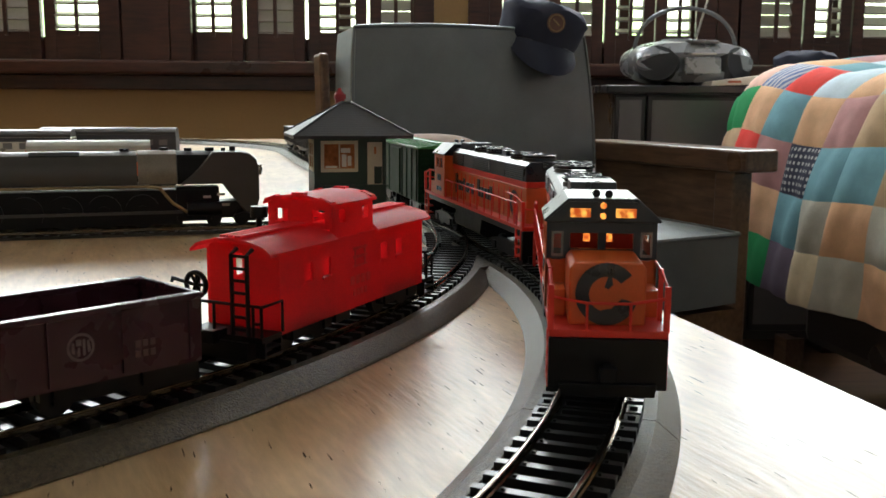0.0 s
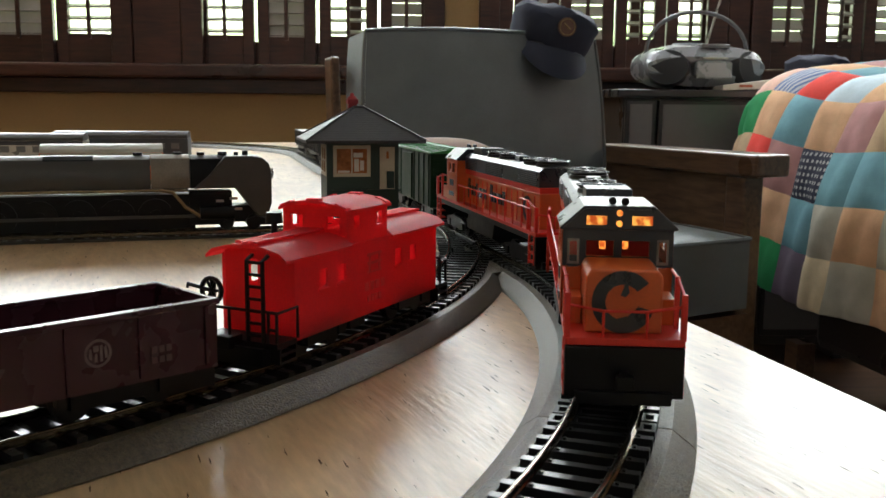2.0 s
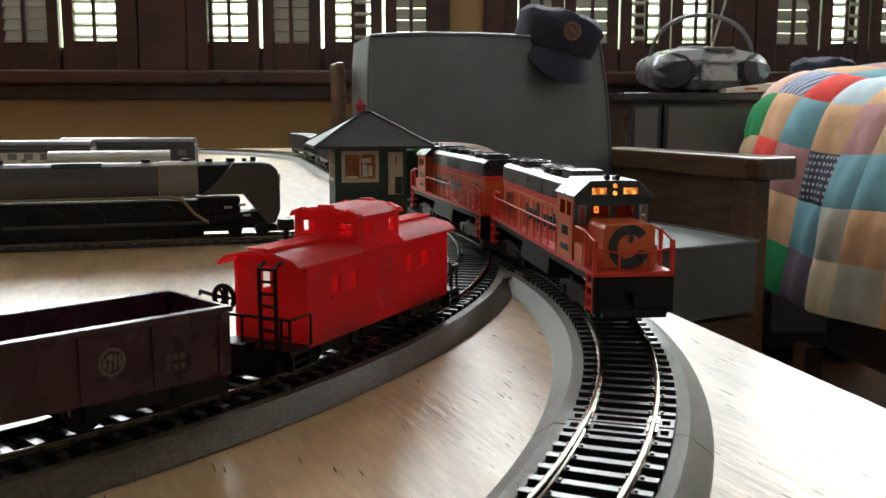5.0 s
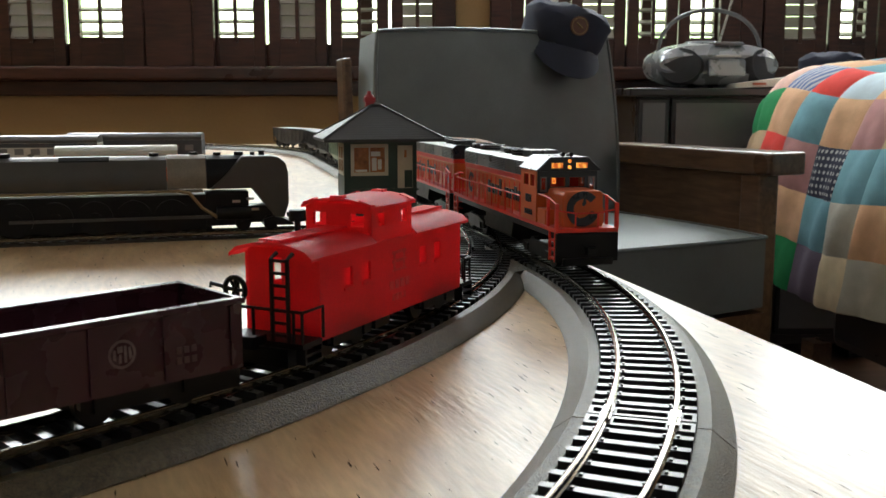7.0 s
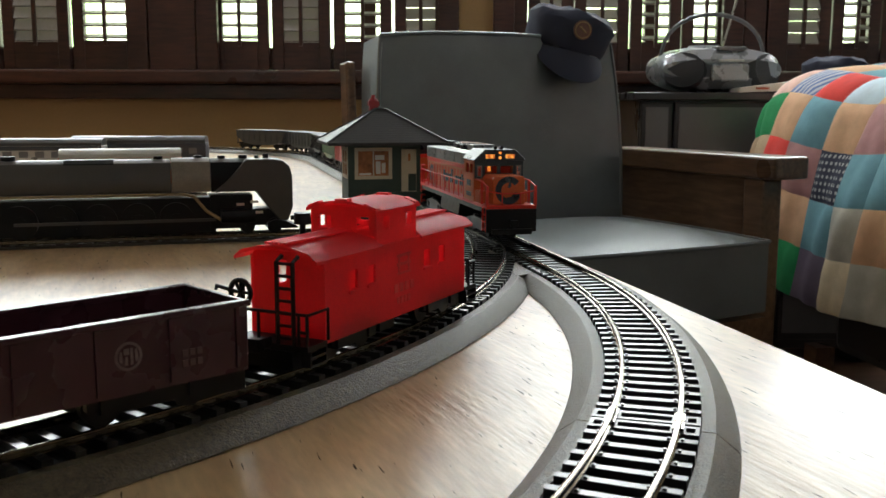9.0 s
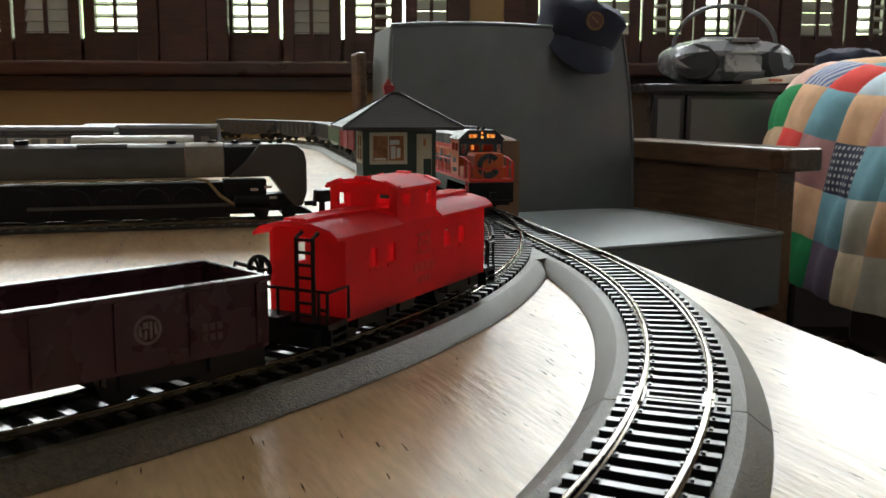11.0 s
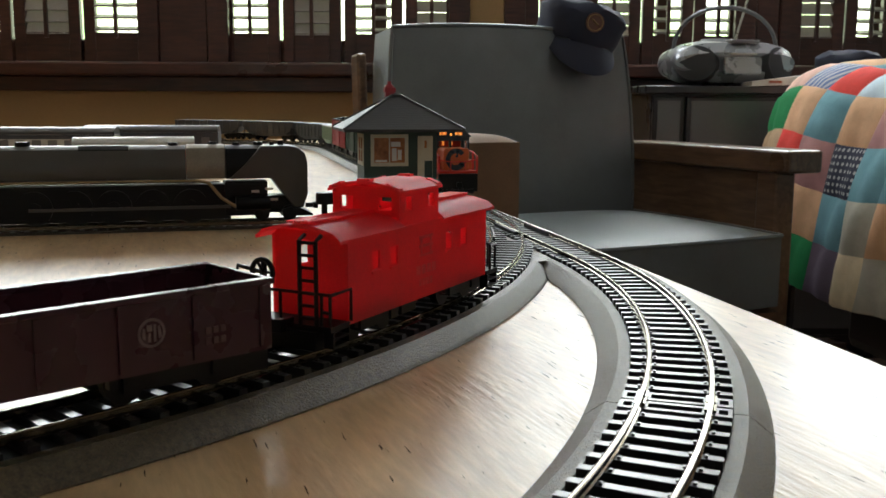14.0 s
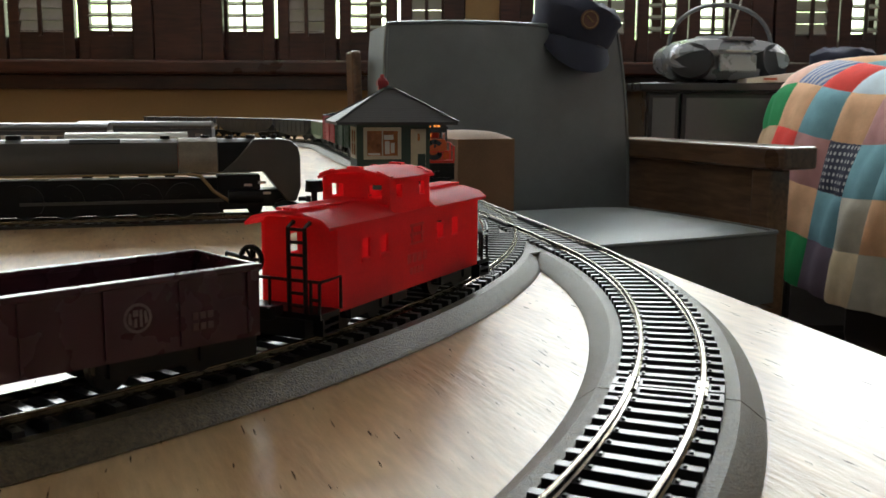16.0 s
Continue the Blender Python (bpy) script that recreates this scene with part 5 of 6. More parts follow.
def streamlined_steam():
    """Grey streamlined steam locomotive; nose at x = 0, running back along -x."""
    s = thing("steam_locomotive", "grey streamlined steam locomotive model with black running gear", "model locomotive", m=lay(0.342, 0.213, 0.0042, 3))
    body = [(-0.0125, 0.0285), (-0.0135, 0.034), (-0.0128, 0.042), (-0.0095, 0.0475), (-0.005, 0.0494), (0, 0.0498), (0.005, 0.0494), (0.0095, 0.0475), (0.0128, 0.042), (0.0135, 0.034), (0.0125, 0.0285)]
    bm = bmesh.new()
    bm_prism(bm, body, -0.26, -0.0775)
    part("boiler_shroud", bm, M_GREY, s, smooth=True)
    bm = bmesh.new()
    bm_prism(bm, [(y * 1.02, z * 1.012) for y, z in body], -0.077, -0.053)
    part("smokebox_band", bm, M_BAND, s, "pale metal band round the boiler", smooth=True)
    bm = bmesh.new()
    bm_prism(bm, [(y * 0.97, z) for y, z in body], -0.0525, -0.03)
    part("smokebox", bm, M_BLACK, s, smooth=True)
    bm = bmesh.new()
    bm_prism(bm, [(-0.0525, 0.0285), (-0.024, 0.0285), (-0.013, 0.014), (-0.009, 0.009), (-0.003, 0.009), (0.0, 0.018), (0.0, 0.038), (-0.0015, 0.0445), (-0.006, 0.0485), (-0.012, 0.0495), (-0.03, 0.0495), (-0.04, 0.038), (-0.05, 0.029)], -0.0138, 0.0138, axis="y")
    part("nose_shroud", bm, M_GREY, s, bevel=0.001)
    for x, l, h in ((-0.016, 0.004, 0.0525), (-0.022, 0.003, 0.0515), (-0.031, 0.006, 0.0518), (-0.045, 0.005, 0.0515), (-0.06, 0.006, 0.0518), (-0.085, 0.006, 0.0515), (-0.175, 0.009, 0.0522)):
        bm = bmesh.new()
        bm_cyl(bm, pose(x, 0, 0.0455), l / 2, h - 0.0455, 12)
        part("dome", bm, M_BLACK, s, smooth=True)
    boxpart("running_board", (-0.26, -0.07, -0.0145, 0.0145, 0.0272, 0.0286), M_GREY, s)
    boxpart("cab_side", (-0.262, -0.228, -0.0146, 0.0146, 0.0105, 0.0271), M_LGREY, s, "pale lettered skirt under the cab", bevel=0.0006)
    bm = bmesh.new()
    bm_prism(bm, [(-0.0098, 0.0458), (-0.0099, 0.0475), (-0.006, 0.0498), (0.006, 0.0498), (0.0099, 0.0475), (0.0098, 0.0458)], -0.142, -0.112)
    part("roof_hatch", bm, M_BLACK, s, bevel=0.0003)
    bm = bmesh.new()
    bm_tube(bm, [(-0.072, -0.0145, 0.0278), (-0.064, -0.0147, 0.0265), (-0.056, -0.0147, 0.0165), (-0.047, -0.0147, 0.0105)], 0.0012)
    bm_tube(bm, [(-0.26, -0.0147, 0.0278), (-0.072, -0.0145, 0.0278)], 0.0007)
    part("feed_pipe", bm, M_BRASS, s, "brassy pipe along the running board")
    boxpart("frame", (-0.255, -0.05, -0.0085, 0.0085, 0.002, 0.0245), M_BLACK, s)
    bm = bmesh.new()
    bm_cyl(bm, pose(-0.047, -0.0135, 0.0125, 0, 90), 0.0045, 0.022, 16)
    part("cylinder", bm, M_BLACK, s, smooth=True)
    for x, r in [(-0.012, 0.005), (-0.03, 0.005)] + [(-0.075 - 0.0235 * k, 0.0108) for k in range(5)] + [(-0.2, 0.006), (-0.225, 0.006)]:
        for y in (-0.0105, 0.0085):
            bm = bmesh.new()
            bm_cyl(bm, pose(x, y, r + 0.006 - 0.0055, -90), r, 0.002, 24)
            bm_cyl(bm, pose(x, y - 0.0006, r + 0.0005, -90), r * 0.35, 0.0034, 12)
            part("wheel", bm, M_BLACK, s, smooth=True)
    boxpart("cylinder_saddle", (-0.0535, -0.026, -0.0095, 0.0095, 0.004, 0.0262), M_BLACK, s, bevel=0.0005)
    boxpart("lead_truck_frame", (-0.032, -0.007, -0.0092, 0.0092, 0.0055, 0.0165), M_BLACK, s, bevel=0.0008)
    boxpart("side_rod", (-0.172, -0.05, -0.0135, -0.0125, 0.0095, 0.0115), M_GREY, s)
    bm = bmesh.new()
    for k, (x, z) in enumerate(((-0.0365, 0.019), (-0.0275, 0.0205), (-0.033, 0.0145), (-0.0245, 0.0135))):
        bm_box(bm, x, x + 0.005, -0.0105, -0.0096, z, z + 0.0016)
    tagged(part("bright_fittings", bm, M_SILVER, s), kind="stuff")
    bm = bmesh.new()
    bm_prism(bm, [(-0.017, 0.004), (-0.017, 0.0075), (-0.011, 0.0095), (-0.004, 0.008), (0.003, 0.0045), (0.003, 0.0035), (-0.006, 0.0035)], -0.0135, 0.0135, axis="y")
    part("pilot", bm, M_BLACK, s)
    coupler(s, 0.0, 1)
    return s


def passenger_car(name, label, m, ln, mats, noses=False):
    c = thing(name, label, "model passenger car", m=m)
    body, roofm, stripe = mats
    boxpart("body", (-ln, 0, -0.0165, 0.0165, 0.0105, 0.036), body, c, bevel=0.0006)
    bm = bmesh.new()
    bm_prism(bm, [(-0.0168, 0.0361), (-0.0165, 0.0392), (-0.012, 0.0425), (0, 0.044), (0.012, 0.0425), (0.0165, 0.0392), (0.0168, 0.0361)], -ln + 0.0005, -0.0005)
    part("roof", bm, roofm, c, smooth=True)
    boxpart("letter_band", (-ln + 0.001, -0.001, -0.0169, 0.0169, 0.0315, 0.0358), stripe, c)
    n = int(ln / 0.016)
    for k in range(n):
        x = -0.01 - k * 0.016
        boxpart("window", (x - 0.009, x, -0.0171, -0.0166, 0.024, 0.0305), M_SMOKE, c)
    for x in (-0.03, -ln + 0.03):
        truck(c, x)
    coupler(c, 0, 1)
    return c


M_PANE = surf("amber_tinted_pane", (0.4, 0.16, 0.06), 0.15, var=0.3, scale=120, fine=400, trans=0.5)
M_HANDLE = surf("grey_handle_plastic", (0.13, 0.135, 0.14), 0.4, var=0.08, scale=30, fine=400)
M_BAND = surf("tarnished_pale_metal", (0.2, 0.175, 0.14), 0.35, metal=0.3, var=0.15, scale=90, fine=1000)
M_BRASS = surf("brassy_pipe", (0.35, 0.25, 0.13), 0.4, metal=0.6, var=0.15, scale=80, fine=800)

signal_tower()
streamlined_steam()
track_section(Line(0.372, 0.2145, 183, 0.40), False, bed=False, drop=0.0058)
track_section(Line(0.324, 0.635, 176, 0.70), False)
track_section(Line(0.38, 0.705, 174, 0.70), False)
passenger_car("passenger_car", "silver passenger car model with dark glossy roof on its track", lay(0.179, 0.6451, RAIL, -4), 0.3, (M_SILVER, M_GREY, M_DGREY))
passenger_car("passenger_car", "orange and silver passenger car model on its track", lay(0.262, 0.5200, 0.0042, 3), 0.11, (M_ORANGE, M_LGREY, M_LGREY))
track_section(Line(0.285, 0.5212, 183, 0.5), False, bed=False, drop=0.0058)
passenger_car("passenger_car", "dark blue grey passenger car model with pale roof", lay(0.285, 0.715, RAIL, -6), 0.15, (M_DGREY, M_GREY, M_DGREY))

# ---- armchair ----
CHAIR = pose(0.43, 2.35, FLOOR, 0, 0, 26.6)


def cushion(name, x0, x1, y0, y1, z0, z1, mat, parent, crown=0.02, m=None, label="", rim=0.03, seg=12, piping=True):
    """A stuffed cushion with rounded rim and crowned faces."""
    bm = bmesh.new()
    n = seg
    def pt(i, j, k):
        u, v = 2 * i / n - 1, 2 * j / n - 1
        w = (1 - abs(u) ** 4) * (1 - abs(v) ** 4)
        cx, cy, hx, hy = (x0 + x1) / 2, (y0 + y1) / 2, (x1 - x0) / 2, (y1 - y0) / 2
        sq = 1 - 0.05 * (u * u) * (v * v)
        zz = (z1 + crown * w) if k else (z0 - 0.4 * crown * w)
        return Vector((cx + hx * u * sq, cy + hy * v * sq, zz))
    top = [[bm.verts.new(pt(i, j, 1)) for j in range(n + 1)] for i in range(n + 1)]
    bot = [[bm.verts.new(pt(i, j, 0)) for j in range(n + 1)] for i in range(n + 1)]
    for i in range(n):
        for j in range(n):
            bm.faces.new((top[i][j], top[i + 1][j], top[i + 1][j + 1], top[i][j + 1]))
            bm.faces.new((bot[i][j], bot[i][j + 1], bot[i + 1][j + 1], bot[i + 1][j]))
    loop = [(i, 0) for i in range(n)] + [(n, j) for j in range(n)] + [(i, n) for i in range(n, 0, -1)] + [(0, j) for j in range(n, 0, -1)]
    for a, b in zip(loop, loop[1:] + loop[:1]):
        bm.faces.new((bot[a[0]][a[1]], bot[b[0]][b[1]], top[b[0]][b[1]], top[a[0]][a[1]]))
    edge = [top[a][b].co.copy() for a, b in loop]
    ob = part(name, bm, mat, parent, label, smooth=True, m=m)
    if piping:
        bm = bmesh.new()
        bm_tube(bm, [(v.x, v.y, v.z) for v in edge + edge[:1]], 0.0045, 6)
        part("piping", bm, mat, ob, smooth=True)
    return ob


chair = thing("armchair", "oak framed armchair with blue grey upholstered cushions", "armchair", m=CHAIR)
# back cushion stands: its local z is the chair's -y
BACKM = pose(-0.31, 0.0, 0.645, 90 - 7, 0, 0)
cushion("back_cushion", -0.312, 0.315, -0.245, 0.242, -0.06, 0.035, M_CLOTH, chair, 0.012, BACKM, seg=16)
for x in (-0.648, 0.017):
    boxpart("back_post", (x, x + 0.022, 0.03, 0.075, 0.0, 0.83), M_CHAIRWOOD, chair, bevel=0.006, m=pose(0, 0, 0, -4))
cushion("seat_cushion", -0.615, 0.012, -0.545, -0.02, 0.325, 0.466, M_CLOTH, chair, 0.016, seg=16)
for x, s in ((0.014, 1), (-0.715, -1)):
    boxpart("armrest", (x, x + 0.093, -0.522, 0.03, 0.585, 0.631), M_CHAIRWOOD, chair, bevel=0.006)
    boxpart("side_panel", (x + 0.025, x + 0.06, -0.43, 0.0, 0.19, 0.584), M_CHAIRWOOD, chair, bevel=0.003)
    boxpart("front_leg", (x + 0.006, x + 0.06, -0.485, -0.431, 0.0, 0.584), M_CHAIRWOOD, chair, bevel=0.005)
boxpart("seat_rail", (-0.62, 0.013, -0.52, -0.49, 0.20, 0.31), M_CHAIRWOOD, chair)
boxpart("seat_deck", (-0.62, 0.013, -0.489, 0.02, 0.27, 0.309), M_CHAIRWOOD, chair)
pil = cushion("tan_throw", -0.06, 0.05, -0.13, 0.02, -0.12, 0.118, M_TAN, None, 0.012, CHAIR @ pose(-0.668, -0.43, 0.54, 0, 0, 0), piping=False, label="folded tan throw hung over the chair arm")
tagged(pil, category="throw blanket")


def cap(name, label, m, sc=1.0):
    c = thing(name, label, "cap", m=m)
    bm = bmesh.new()
    rings, n = 9, 24
    prof = [(0.083, -0.03), (0.088, -0.01), (0.09, 0.015), (0.092, 0.035), (0.088, 0.05), (0.075, 0.06), (0.05, 0.066), (0.02, 0.068)]
    vs = [[bm.verts.new((sc * r * (1 + 0.05 * math.sin(3 * g + k) + 0.04 * math.sin(7 * g)) * math.cos(g) * 1.12, sc * r * (1 + 0.05 * math.sin(3 * g + k)) * math.sin(g), sc * (z + 0.006 * math.sin(5 * g + 2 * k)))) for g in [2 * math.pi * i / n for i in range(n)]] for k, (r, z) in enumerate(prof)]
    for a, b in zip(vs[:-1], vs[1:]):
        for i in range(n):
            bm.faces.new((a[i], a[(i + 1) % n], b[(i + 1) % n], b[i]))
    bm.faces.new(vs[-1])
    part("crown", bm, M_NAVY, c, smooth=True)
    bm = bmesh.new()
    a = [bm.verts.new((sc * 0.09 * math.cos(g), sc * 0.088 * math.sin(g), sc * -0.028)) for g in [math.radians(-160 + 140 * i / 14) for i in range(15)]]
    b = [bm.verts.new((sc * 0.088 * math.cos(g), sc * (-0.03 + 0.095 * math.sin(g)), sc * (-0.03 + 0.062 * math.sin(g)))) for g in [math.radians(-160 + 140 * i / 14) for i in range(15)]]
    a2 = [bm.verts.new(v.co + Vector((0, 0, -0.003))) for v in a]
    b2 = [bm.verts.new(v.co + Vector((0, 0, -0.003))) for v in b]
    for i in range(14):
        bm.faces.new((a[i], a[i + 1], b[i + 1], b[i]))
        bm.faces.new((a2[i], b2[i], b2[i + 1], a2[i + 1]))
        bm.faces.new((b[i], b[i + 1], b2[i + 1], b2[i]))
    part("visor", bm, M_NAVY, c, smooth=True)
    bm = bmesh.new()
    bm_cyl(bm, pose(0, sc * -0.0925, sc * 0.022, 90), sc * 0.022, 0.003, 20)
    badge = part("badge", bm, surf("dull_red_badge", (0.14, 0.07, 0.05), 0.6), c, "round dull badge on the front")
    bm = bmesh.new()
    ring = [(sc * 0.018 * math.cos(2 * math.pi * i / 20), sc * -0.096, sc * (0.022 + 0.018 * math.sin(2 * math.pi * i / 20))) for i in range(21)]
    bm_tube(bm, ring, 0.0012)
    bm_tube(bm, [(-0.009, sc * -0.0965, 0.028), (0.008, sc * -0.0965, 0.018)], 0.002)
    part("badge_ring", bm, surf("worn_gold_thread", (0.3, 0.2, 0.09), 0.6), badge)
    return c


cap("cap", "navy blue cloth cap with round badge, hung on the chair back", CHAIR @ pose(-0.118, 0.02, 0.885, 4, 13, -14), 1.0)

# ---- cabinet with radio ----
CB = pose(0.88, 2.86, 0, 0, 0, 0)
cb = thing("media_cabinet", "black cabinet with smoked glass doors", "cabinet", m=CB)
TOPZ = 0.128
boxpart("top", (-0.34, 0.42, -0.24, 0.24, TOPZ - 0.022, TOPZ), M_CAB, cb, bevel=0.004)
boxpart("body", (-0.315, 0.40, -0.20, 0.22, FLOOR + 0.05, TOPZ - 0.0225), M_CAB, cb)
for x0, x1 in ((-0.313, -0.228), (-0.222, 0.085), (0.09, 0.385)):
    d = boxpart("door", (x0, x1, -0.222, -0.2005, FLOOR + 0.08, TOPZ - 0.028), M_CAB, cb, bevel=0.003)
    boxpart("glass", (x0 + 0.012, x1 - 0.012, -0.226, -0.2225, FLOOR + 0.10, TOPZ - 0.04), M_SMOKE, d)
for x in (-0.28, 0.36):
    boxpart("foot", (x - 0.03, x + 0.03, -0.17, 0.17, FLOOR, FLOOR + 0.0495), M_CAB, cb)

RB = pose(0.795, 2.78, TOPZ, 0, 0, 9)
rad = thing("radio", "silver and grey portable radio with arched carrying handle", "radio", m=RB)
bm = bmesh.new()
n = 22
vs = []
for k, (sy, sz) in enumerate(((-0.105, 0.42), (-0.085, 0.86), (-0.03, 1.0), (0.04, 0.98), (0.09, 0.8))):
    vs.append([bm.verts.new((0.176 * math.copysign(abs(math.cos(g)) ** 0.7, math.cos(g)), sy * (1 - 0.35 * abs(math.cos(g)) ** 3), 0.064 + 0.064 * sz * math.copysign(abs(math.sin(g)) ** 0.75, math.sin(g)))) for g in [2 * math.pi * i / n for i in range(n)]])
for a, b in zip(vs[:-1], vs[1:]):
    for i in range(n):
        bm.faces.new((a[i], a[(i + 1) % n], b[(i + 1) % n], b[i]))
bm.faces.new(vs[0])
bm.faces.new(vs[-1])
part("case", bm, M_BOOM, rad, smooth=True)
for x, turn in ((-0.112, -28), (0.112, 28)):
    sm = pose(x, -0.066, 0.058, 0, 0, turn) @ pose(0, 0, 0, 82) @ Matrix.Diagonal((1.18, 1, 1, 1))
    bm = bmesh.new()
    bm_cyl(bm, sm, 0.052, 0.026, 28, 0.047)
    sp = part("speaker", bm, M_BOOMD, rad, "dark oval speaker grille", smooth=True)
    bm = bmesh.new()
    bm_cyl(bm, sm @ pose(0, 0, 0.0262), 0.044, 0.006, 28, 0.02)
    part("speaker_dome", bm, M_BOOMD, sp, smooth=True)
boxpart("display", (-0.03, 0.055, -0.098, -0.05, 0.116, 0.126), M_SMOKE, rad, bevel=0.003)
boxpart("tape_door", (-0.052, 0.058, -0.113, -0.1, 0.03, 0.078), M_BOOM, rad, "silver front panel", bevel=0.006)
boxpart("button_row", (-0.03, 0.045, -0.107, -0.099, 0.084, 0.09), M_LGREY, rad, bevel=0.002)
bm = bmesh.new()
bm_cyl(bm, pose(-0.03, -0.01, 0.122), 0.05, 0.009, 28, 0.044)
part("top_lid", bm, M_BOOM, rad, smooth=True)
bm = bmesh.new()
bm_tube(bm, [(0.155 * math.cos(math.pi * i / 18), 0.0, 0.085 + 0.135 * math.sin(math.pi * i / 18) ** 0.8) for i in range(19)], 0.006, 8)
part("handle", bm, M_HANDLE, rad, "grey arched handle", smooth=True)
bm = bmesh.new()
bm_tube(bm, [(0.055, 0.07, 0.11), (0.105, 0.075, 0.28)], 0.0035, 6)
bm_tube(bm, [(0.105, 0.075, 0.28), (0.135, 0.078, 0.42)], 0.0022, 6)
part("antenna", bm, M_SILVER, rad, "raised telescopic antenna")
bm = bmesh.new()
bm_prism(bm, [(-0.06, 0.0), (-0.058, 0.012), (0.09, 0.03), (0.13, 0.028), (0.13, 0.024), (0.06, 0.004)], -0.05, 0.04, axis="y")
tagged(part("folded_papers", bm, M_PAPER, None, m=pose(0.885, 2.67, TOPZ, 0, 0, 0)), "loose folded papers on the cabinet top", "papers")
boxpart("red_tag", (-0.015, 0.02, -0.055, -0.0505, 0.008, 0.014), surf("red_printed_paper", (0.45, 0.12, 0.06), 0.6), bpy.data.objects["folded_papers"])
cap("cap", "navy cap with red badge lying beside the radio", pose(1.12, 2.72, TOPZ + 0.036, 0, 0, 12), 0.9)


# ---- quilt over the second chair ----
PALETTE = {"g": (0.02, 0.2, 0.07), "o": (0.52, 0.32, 0.19), "t": (0.13, 0.27, 0.32), "m": (0.34, 0.18, 0.18), "n": (0.02, 0.024, 0.05), "r": (0.55, 0.05, 0.04), "l": (0.45, 0.55, 0.65), "c": (0.5, 0.42, 0.28), "y": (0.33, 0.32, 0.27), "s": (0.25, 0.3, 0.45), "p": (0.6, 0.4, 0.33), "b": (0.36, 0.26, 0.16), "k": (0.1, 0.08, 0.11)}
CLOTHS = {k: surf("cotton_patch_" + k, tuple(min(0.8, 1.3 * q) for q in v), 0.9, var=0.1, scale=30, fine=1100, bump=0.35, bump_scale=0.0006, spec=0.2) for k, v in PALETTE.items()}


def pattern_cloth(name, col, ink, kind):
    m, nt, p = nodes_of(name)
    N = nt.nodes
    tc = N.new("ShaderNodeTexCoord")
    cr = N.new("ShaderNodeValToRGB")
    if kind == "dots":
        tx = N.new("ShaderNodeTexVoronoi")
        tx.voronoi_dimensions = "2D"
        tx.inputs["Scale"].default_value, tx.inputs["Randomness"].default_value = 68, 0.0
        cr.color_ramp.elements[0].position, cr.color_ramp.elements[0].color = 0.22, (*ink, 1)
        cr.color_ramp.elements[1].position, cr.color_ramp.elements[1].color = 0.3, (*col, 1)
        out = tx.outputs["Distance"]
    else:
        tx = N.new("ShaderNodeTexWave")
        tx.bands_direction = "DIAGONAL"
        tx.inputs["Scale"].default_value = 28
        cr.color_ramp.elements[0].position, cr.color_ramp.elements[0].color = 0.45, (*ink, 1)
        cr.color_ramp.elements[1].position, cr.color_ramp.elements[1].color = 0.6, (*col, 1)
        out = tx.outputs["Fac"]
    sx = N.new("ShaderNodeSeparateXYZ")
    cx = N.new("ShaderNodeCombineXYZ")
    link(nt, tc.outputs["Object"], sx.inputs[0])
    link(nt, sx.outputs["Y"], cx.inputs["X"])
    link(nt, sx.outputs["Z"], cx.inputs["Y"])
    link(nt, cx.outputs[0], tx.inputs["Vector"])
    link(nt, out, cr.inputs[0])
    link(nt, cr.outputs[0], p.inputs["Base Color"])
    p.inputs["Roughness"].default_value = 0.9
    return m


CLOTHS["n"] = pattern_cloth("navy_dotted_cotton", (0.02, 0.024, 0.05), (0.4, 0.4, 0.4), "dots")
CLOTHS["s"] = pattern_cloth("blue_striped_cotton", (0.12, 0.18, 0.38), (0.5, 0.52, 0.58), "stripes")
ROWS = ["kkkkycgbto", "brgkcyobtg", "btotyoytom", "brmnttbotc", "gotombgtyo", "psrloybrtg", "cotlgbrmot", "tmlorgcybt"]
ROWH = 0.083
COLW = 0.092


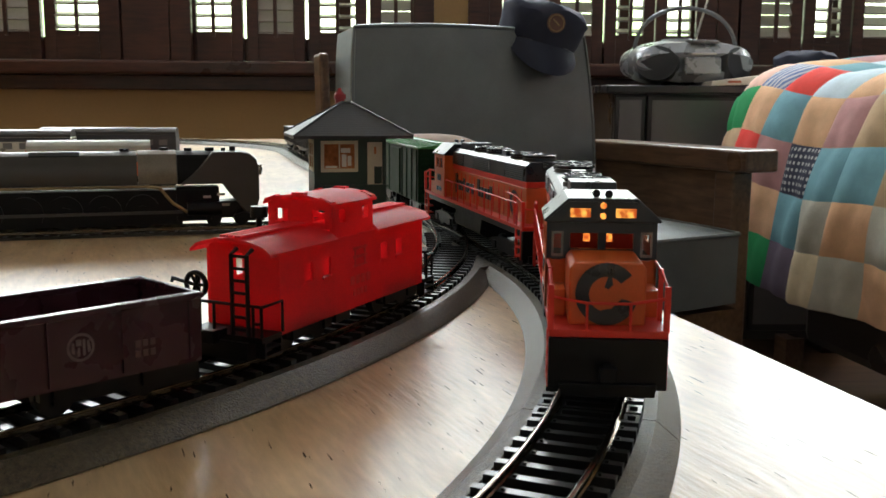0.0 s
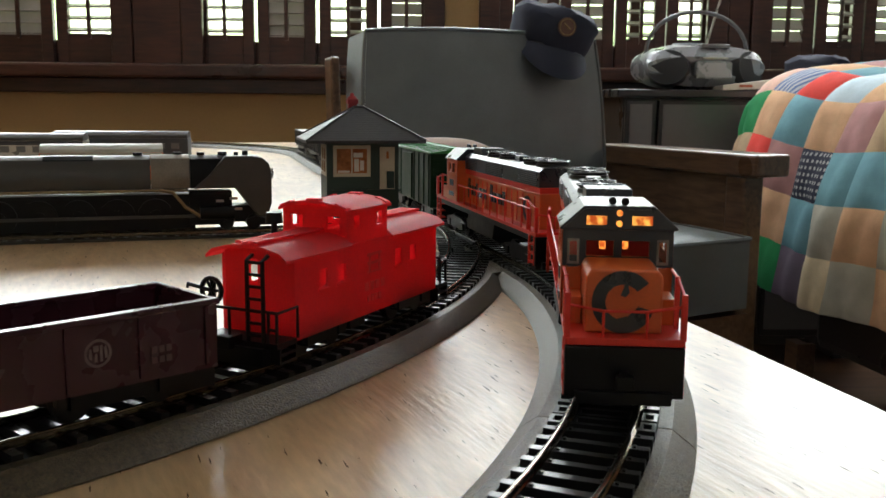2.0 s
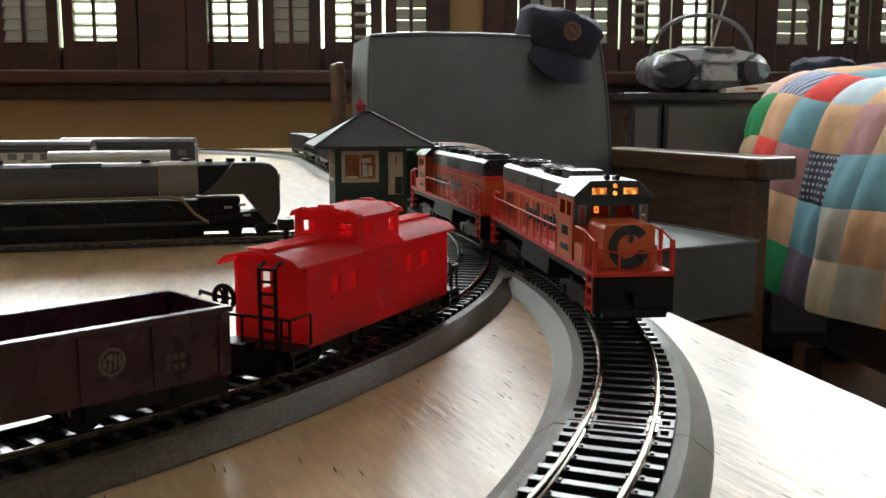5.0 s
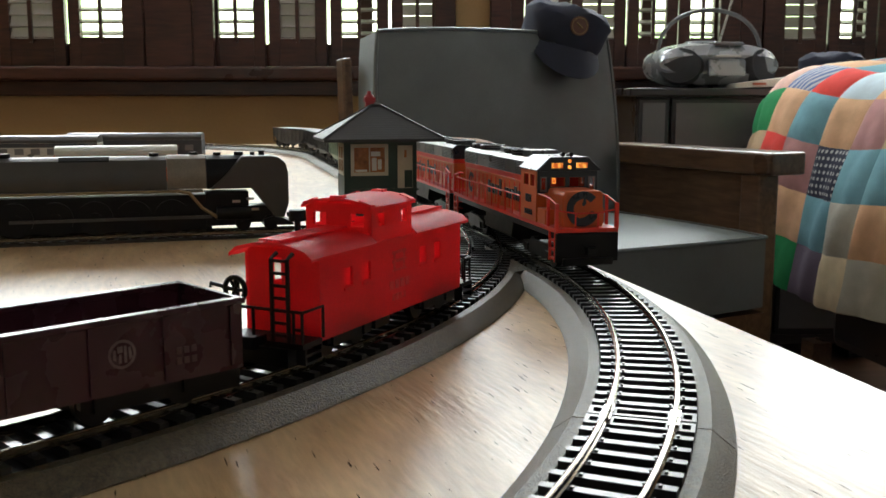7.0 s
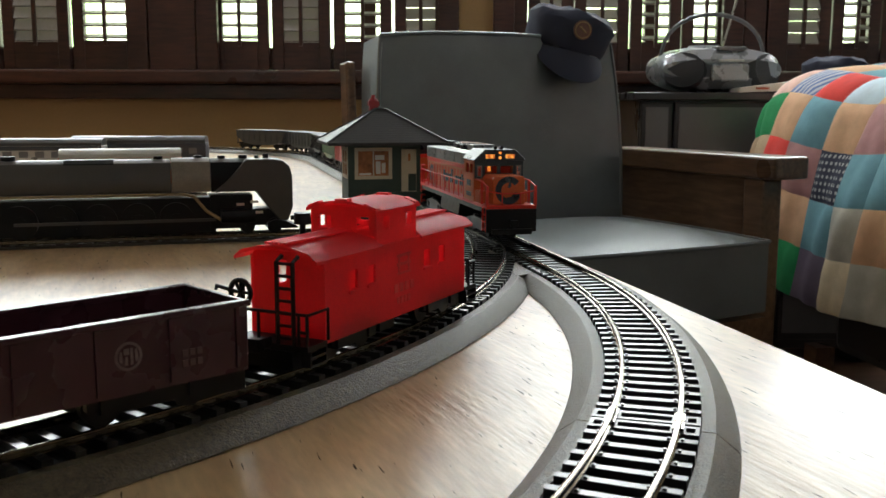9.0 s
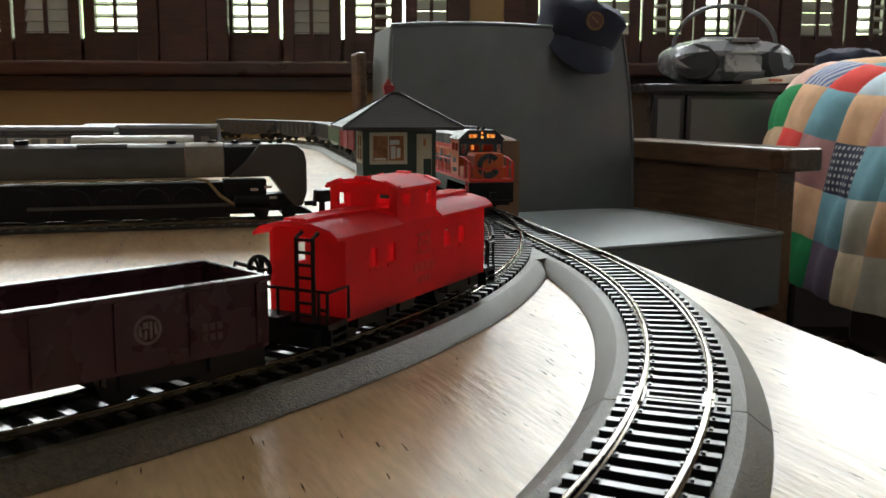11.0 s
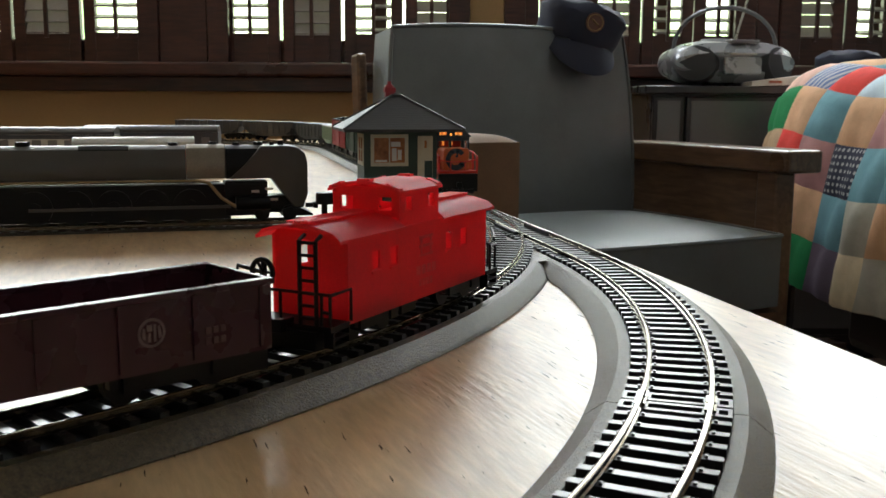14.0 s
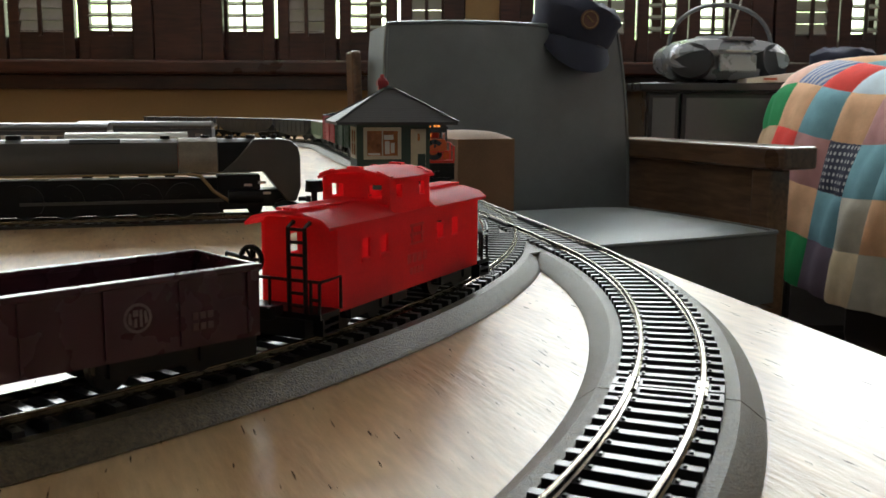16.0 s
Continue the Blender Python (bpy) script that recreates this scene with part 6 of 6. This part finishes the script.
def quilt_point(u, v):
    """u runs along the chair from its far end, v up the side and over the top."""
    side = 5 * ROWH
    rr = 0.105
    fold = (0.008 * math.sin(u * 21 + 1.3 * math.sin(v * 9)) + 0.003 * math.sin(v * 26 + u * 9) + 0.0025 * math.sin(u * 95 + 2 * math.sin(v * 14))) * (1.5 - min(1.0, v / side))
    brow = side - 0.03
    if v < brow:
        out, z = -0.075 * (1 - (v / side) ** 2.2) + fold, -0.30 + v
    else:
        q, lean, start = v - brow, radians(21), -0.075 * (1 - (brow / side) ** 2.2)
        arc = rr * (math.pi / 2 - lean)
        g = lean + min(q, arc) / rr
        out, z = start + rr * (math.cos(lean) - math.cos(g)), -0.30 + brow + rr * (math.sin(g) - math.sin(lean))
        if q > arc:
            out, z = out + (q - arc), z + 0.10 * (q - arc)
        out += fold
    far = max(0.0, 1 - (u + 0.03) / 0.16)
    out += 0.045 * far ** 2
    z -= 0.035 * far ** 2 * max(0.0, (v - 0.25) / 0.3) + 0.028 * max(0.0, u) - 0.008 * math.sin(u * 13)
    ex, ey = 0.135, -0.99
    place = Vector((0.640 + ex * u + out, 1.92 + ey * u, z))
    eye = Vector((0, 0, 0.085))
    return eye + (place - eye) * 1.30


quilt = thing("patchwork_quilt", "patchwork quilt of bright cotton squares draped over a chair", "quilt")
for r, row in list(enumerate(ROWS))[1:]:
    for c_, key in enumerate(row[0] + row[:9]):
        bm = bmesh.new()
        n = 6
        u0, v0 = -0.06 + c_ * COLW, r * ROWH
        g = [[None] * (n + 1) for _ in range(n + 1)]
        for i in range(n + 1):
            for j in range(n + 1):
                a, b = i / n, j / n
                wob = 0.004 * math.sin(c_ * 2.3 + b * 5 + r)
                pnt = quilt_point(u0 + COLW * a + wob * (0 < a < 1), v0 + ROWH * b)
                puff = 0.005 * (1 - (2 * a - 1) ** 6) * (1 - (2 * b - 1) ** 6)
                g[i][j] = bm.verts.new(pnt + Vector((-puff, 0, puff * (0.2 + 0.8 * (r >= 4)))))
        for i in range(n):
            for j in range(n):
                bm.faces.new((g[i][j], g[i + 1][j], g[i + 1][j + 1], g[i][j + 1]))
        ret = bmesh.ops.extrude_face_region(bm, geom=list(bm.faces))
        bmesh.ops.translate(bm, verts=[q for q in ret["geom"] if isinstance(q, bmesh.types.BMVert)], vec=(0.004, 0, -0.002))
        part("patch", bm, CLOTHS[key], quilt, smooth=True)
under = thing("covered_chair", "dark chair hidden under the patchwork quilt", "armchair", m=pose(0.87, 2.46, 0, 0, 0, 7.8))
boxpart("body", (0.12, 0.8, -1.02, -0.12, FLOOR + 0.12, 0.09), M_CAB, under, bevel=0.03)
for x in (0.1, 0.66):
    for y in (-0.85, -0.06):
        boxpart("leg", (x, x + 0.05, y - 0.03, y + 0.03, FLOOR, FLOOR + 0.1195), M_CHAIRWOOD, under)


def motions():
    for ob, o, h, r in TRAIN:
        walk(ob, [(t, on_main(s + o, h) @ pose(0, 0, 0, 0, 0, r)) for t, s in FRONT])


motions()
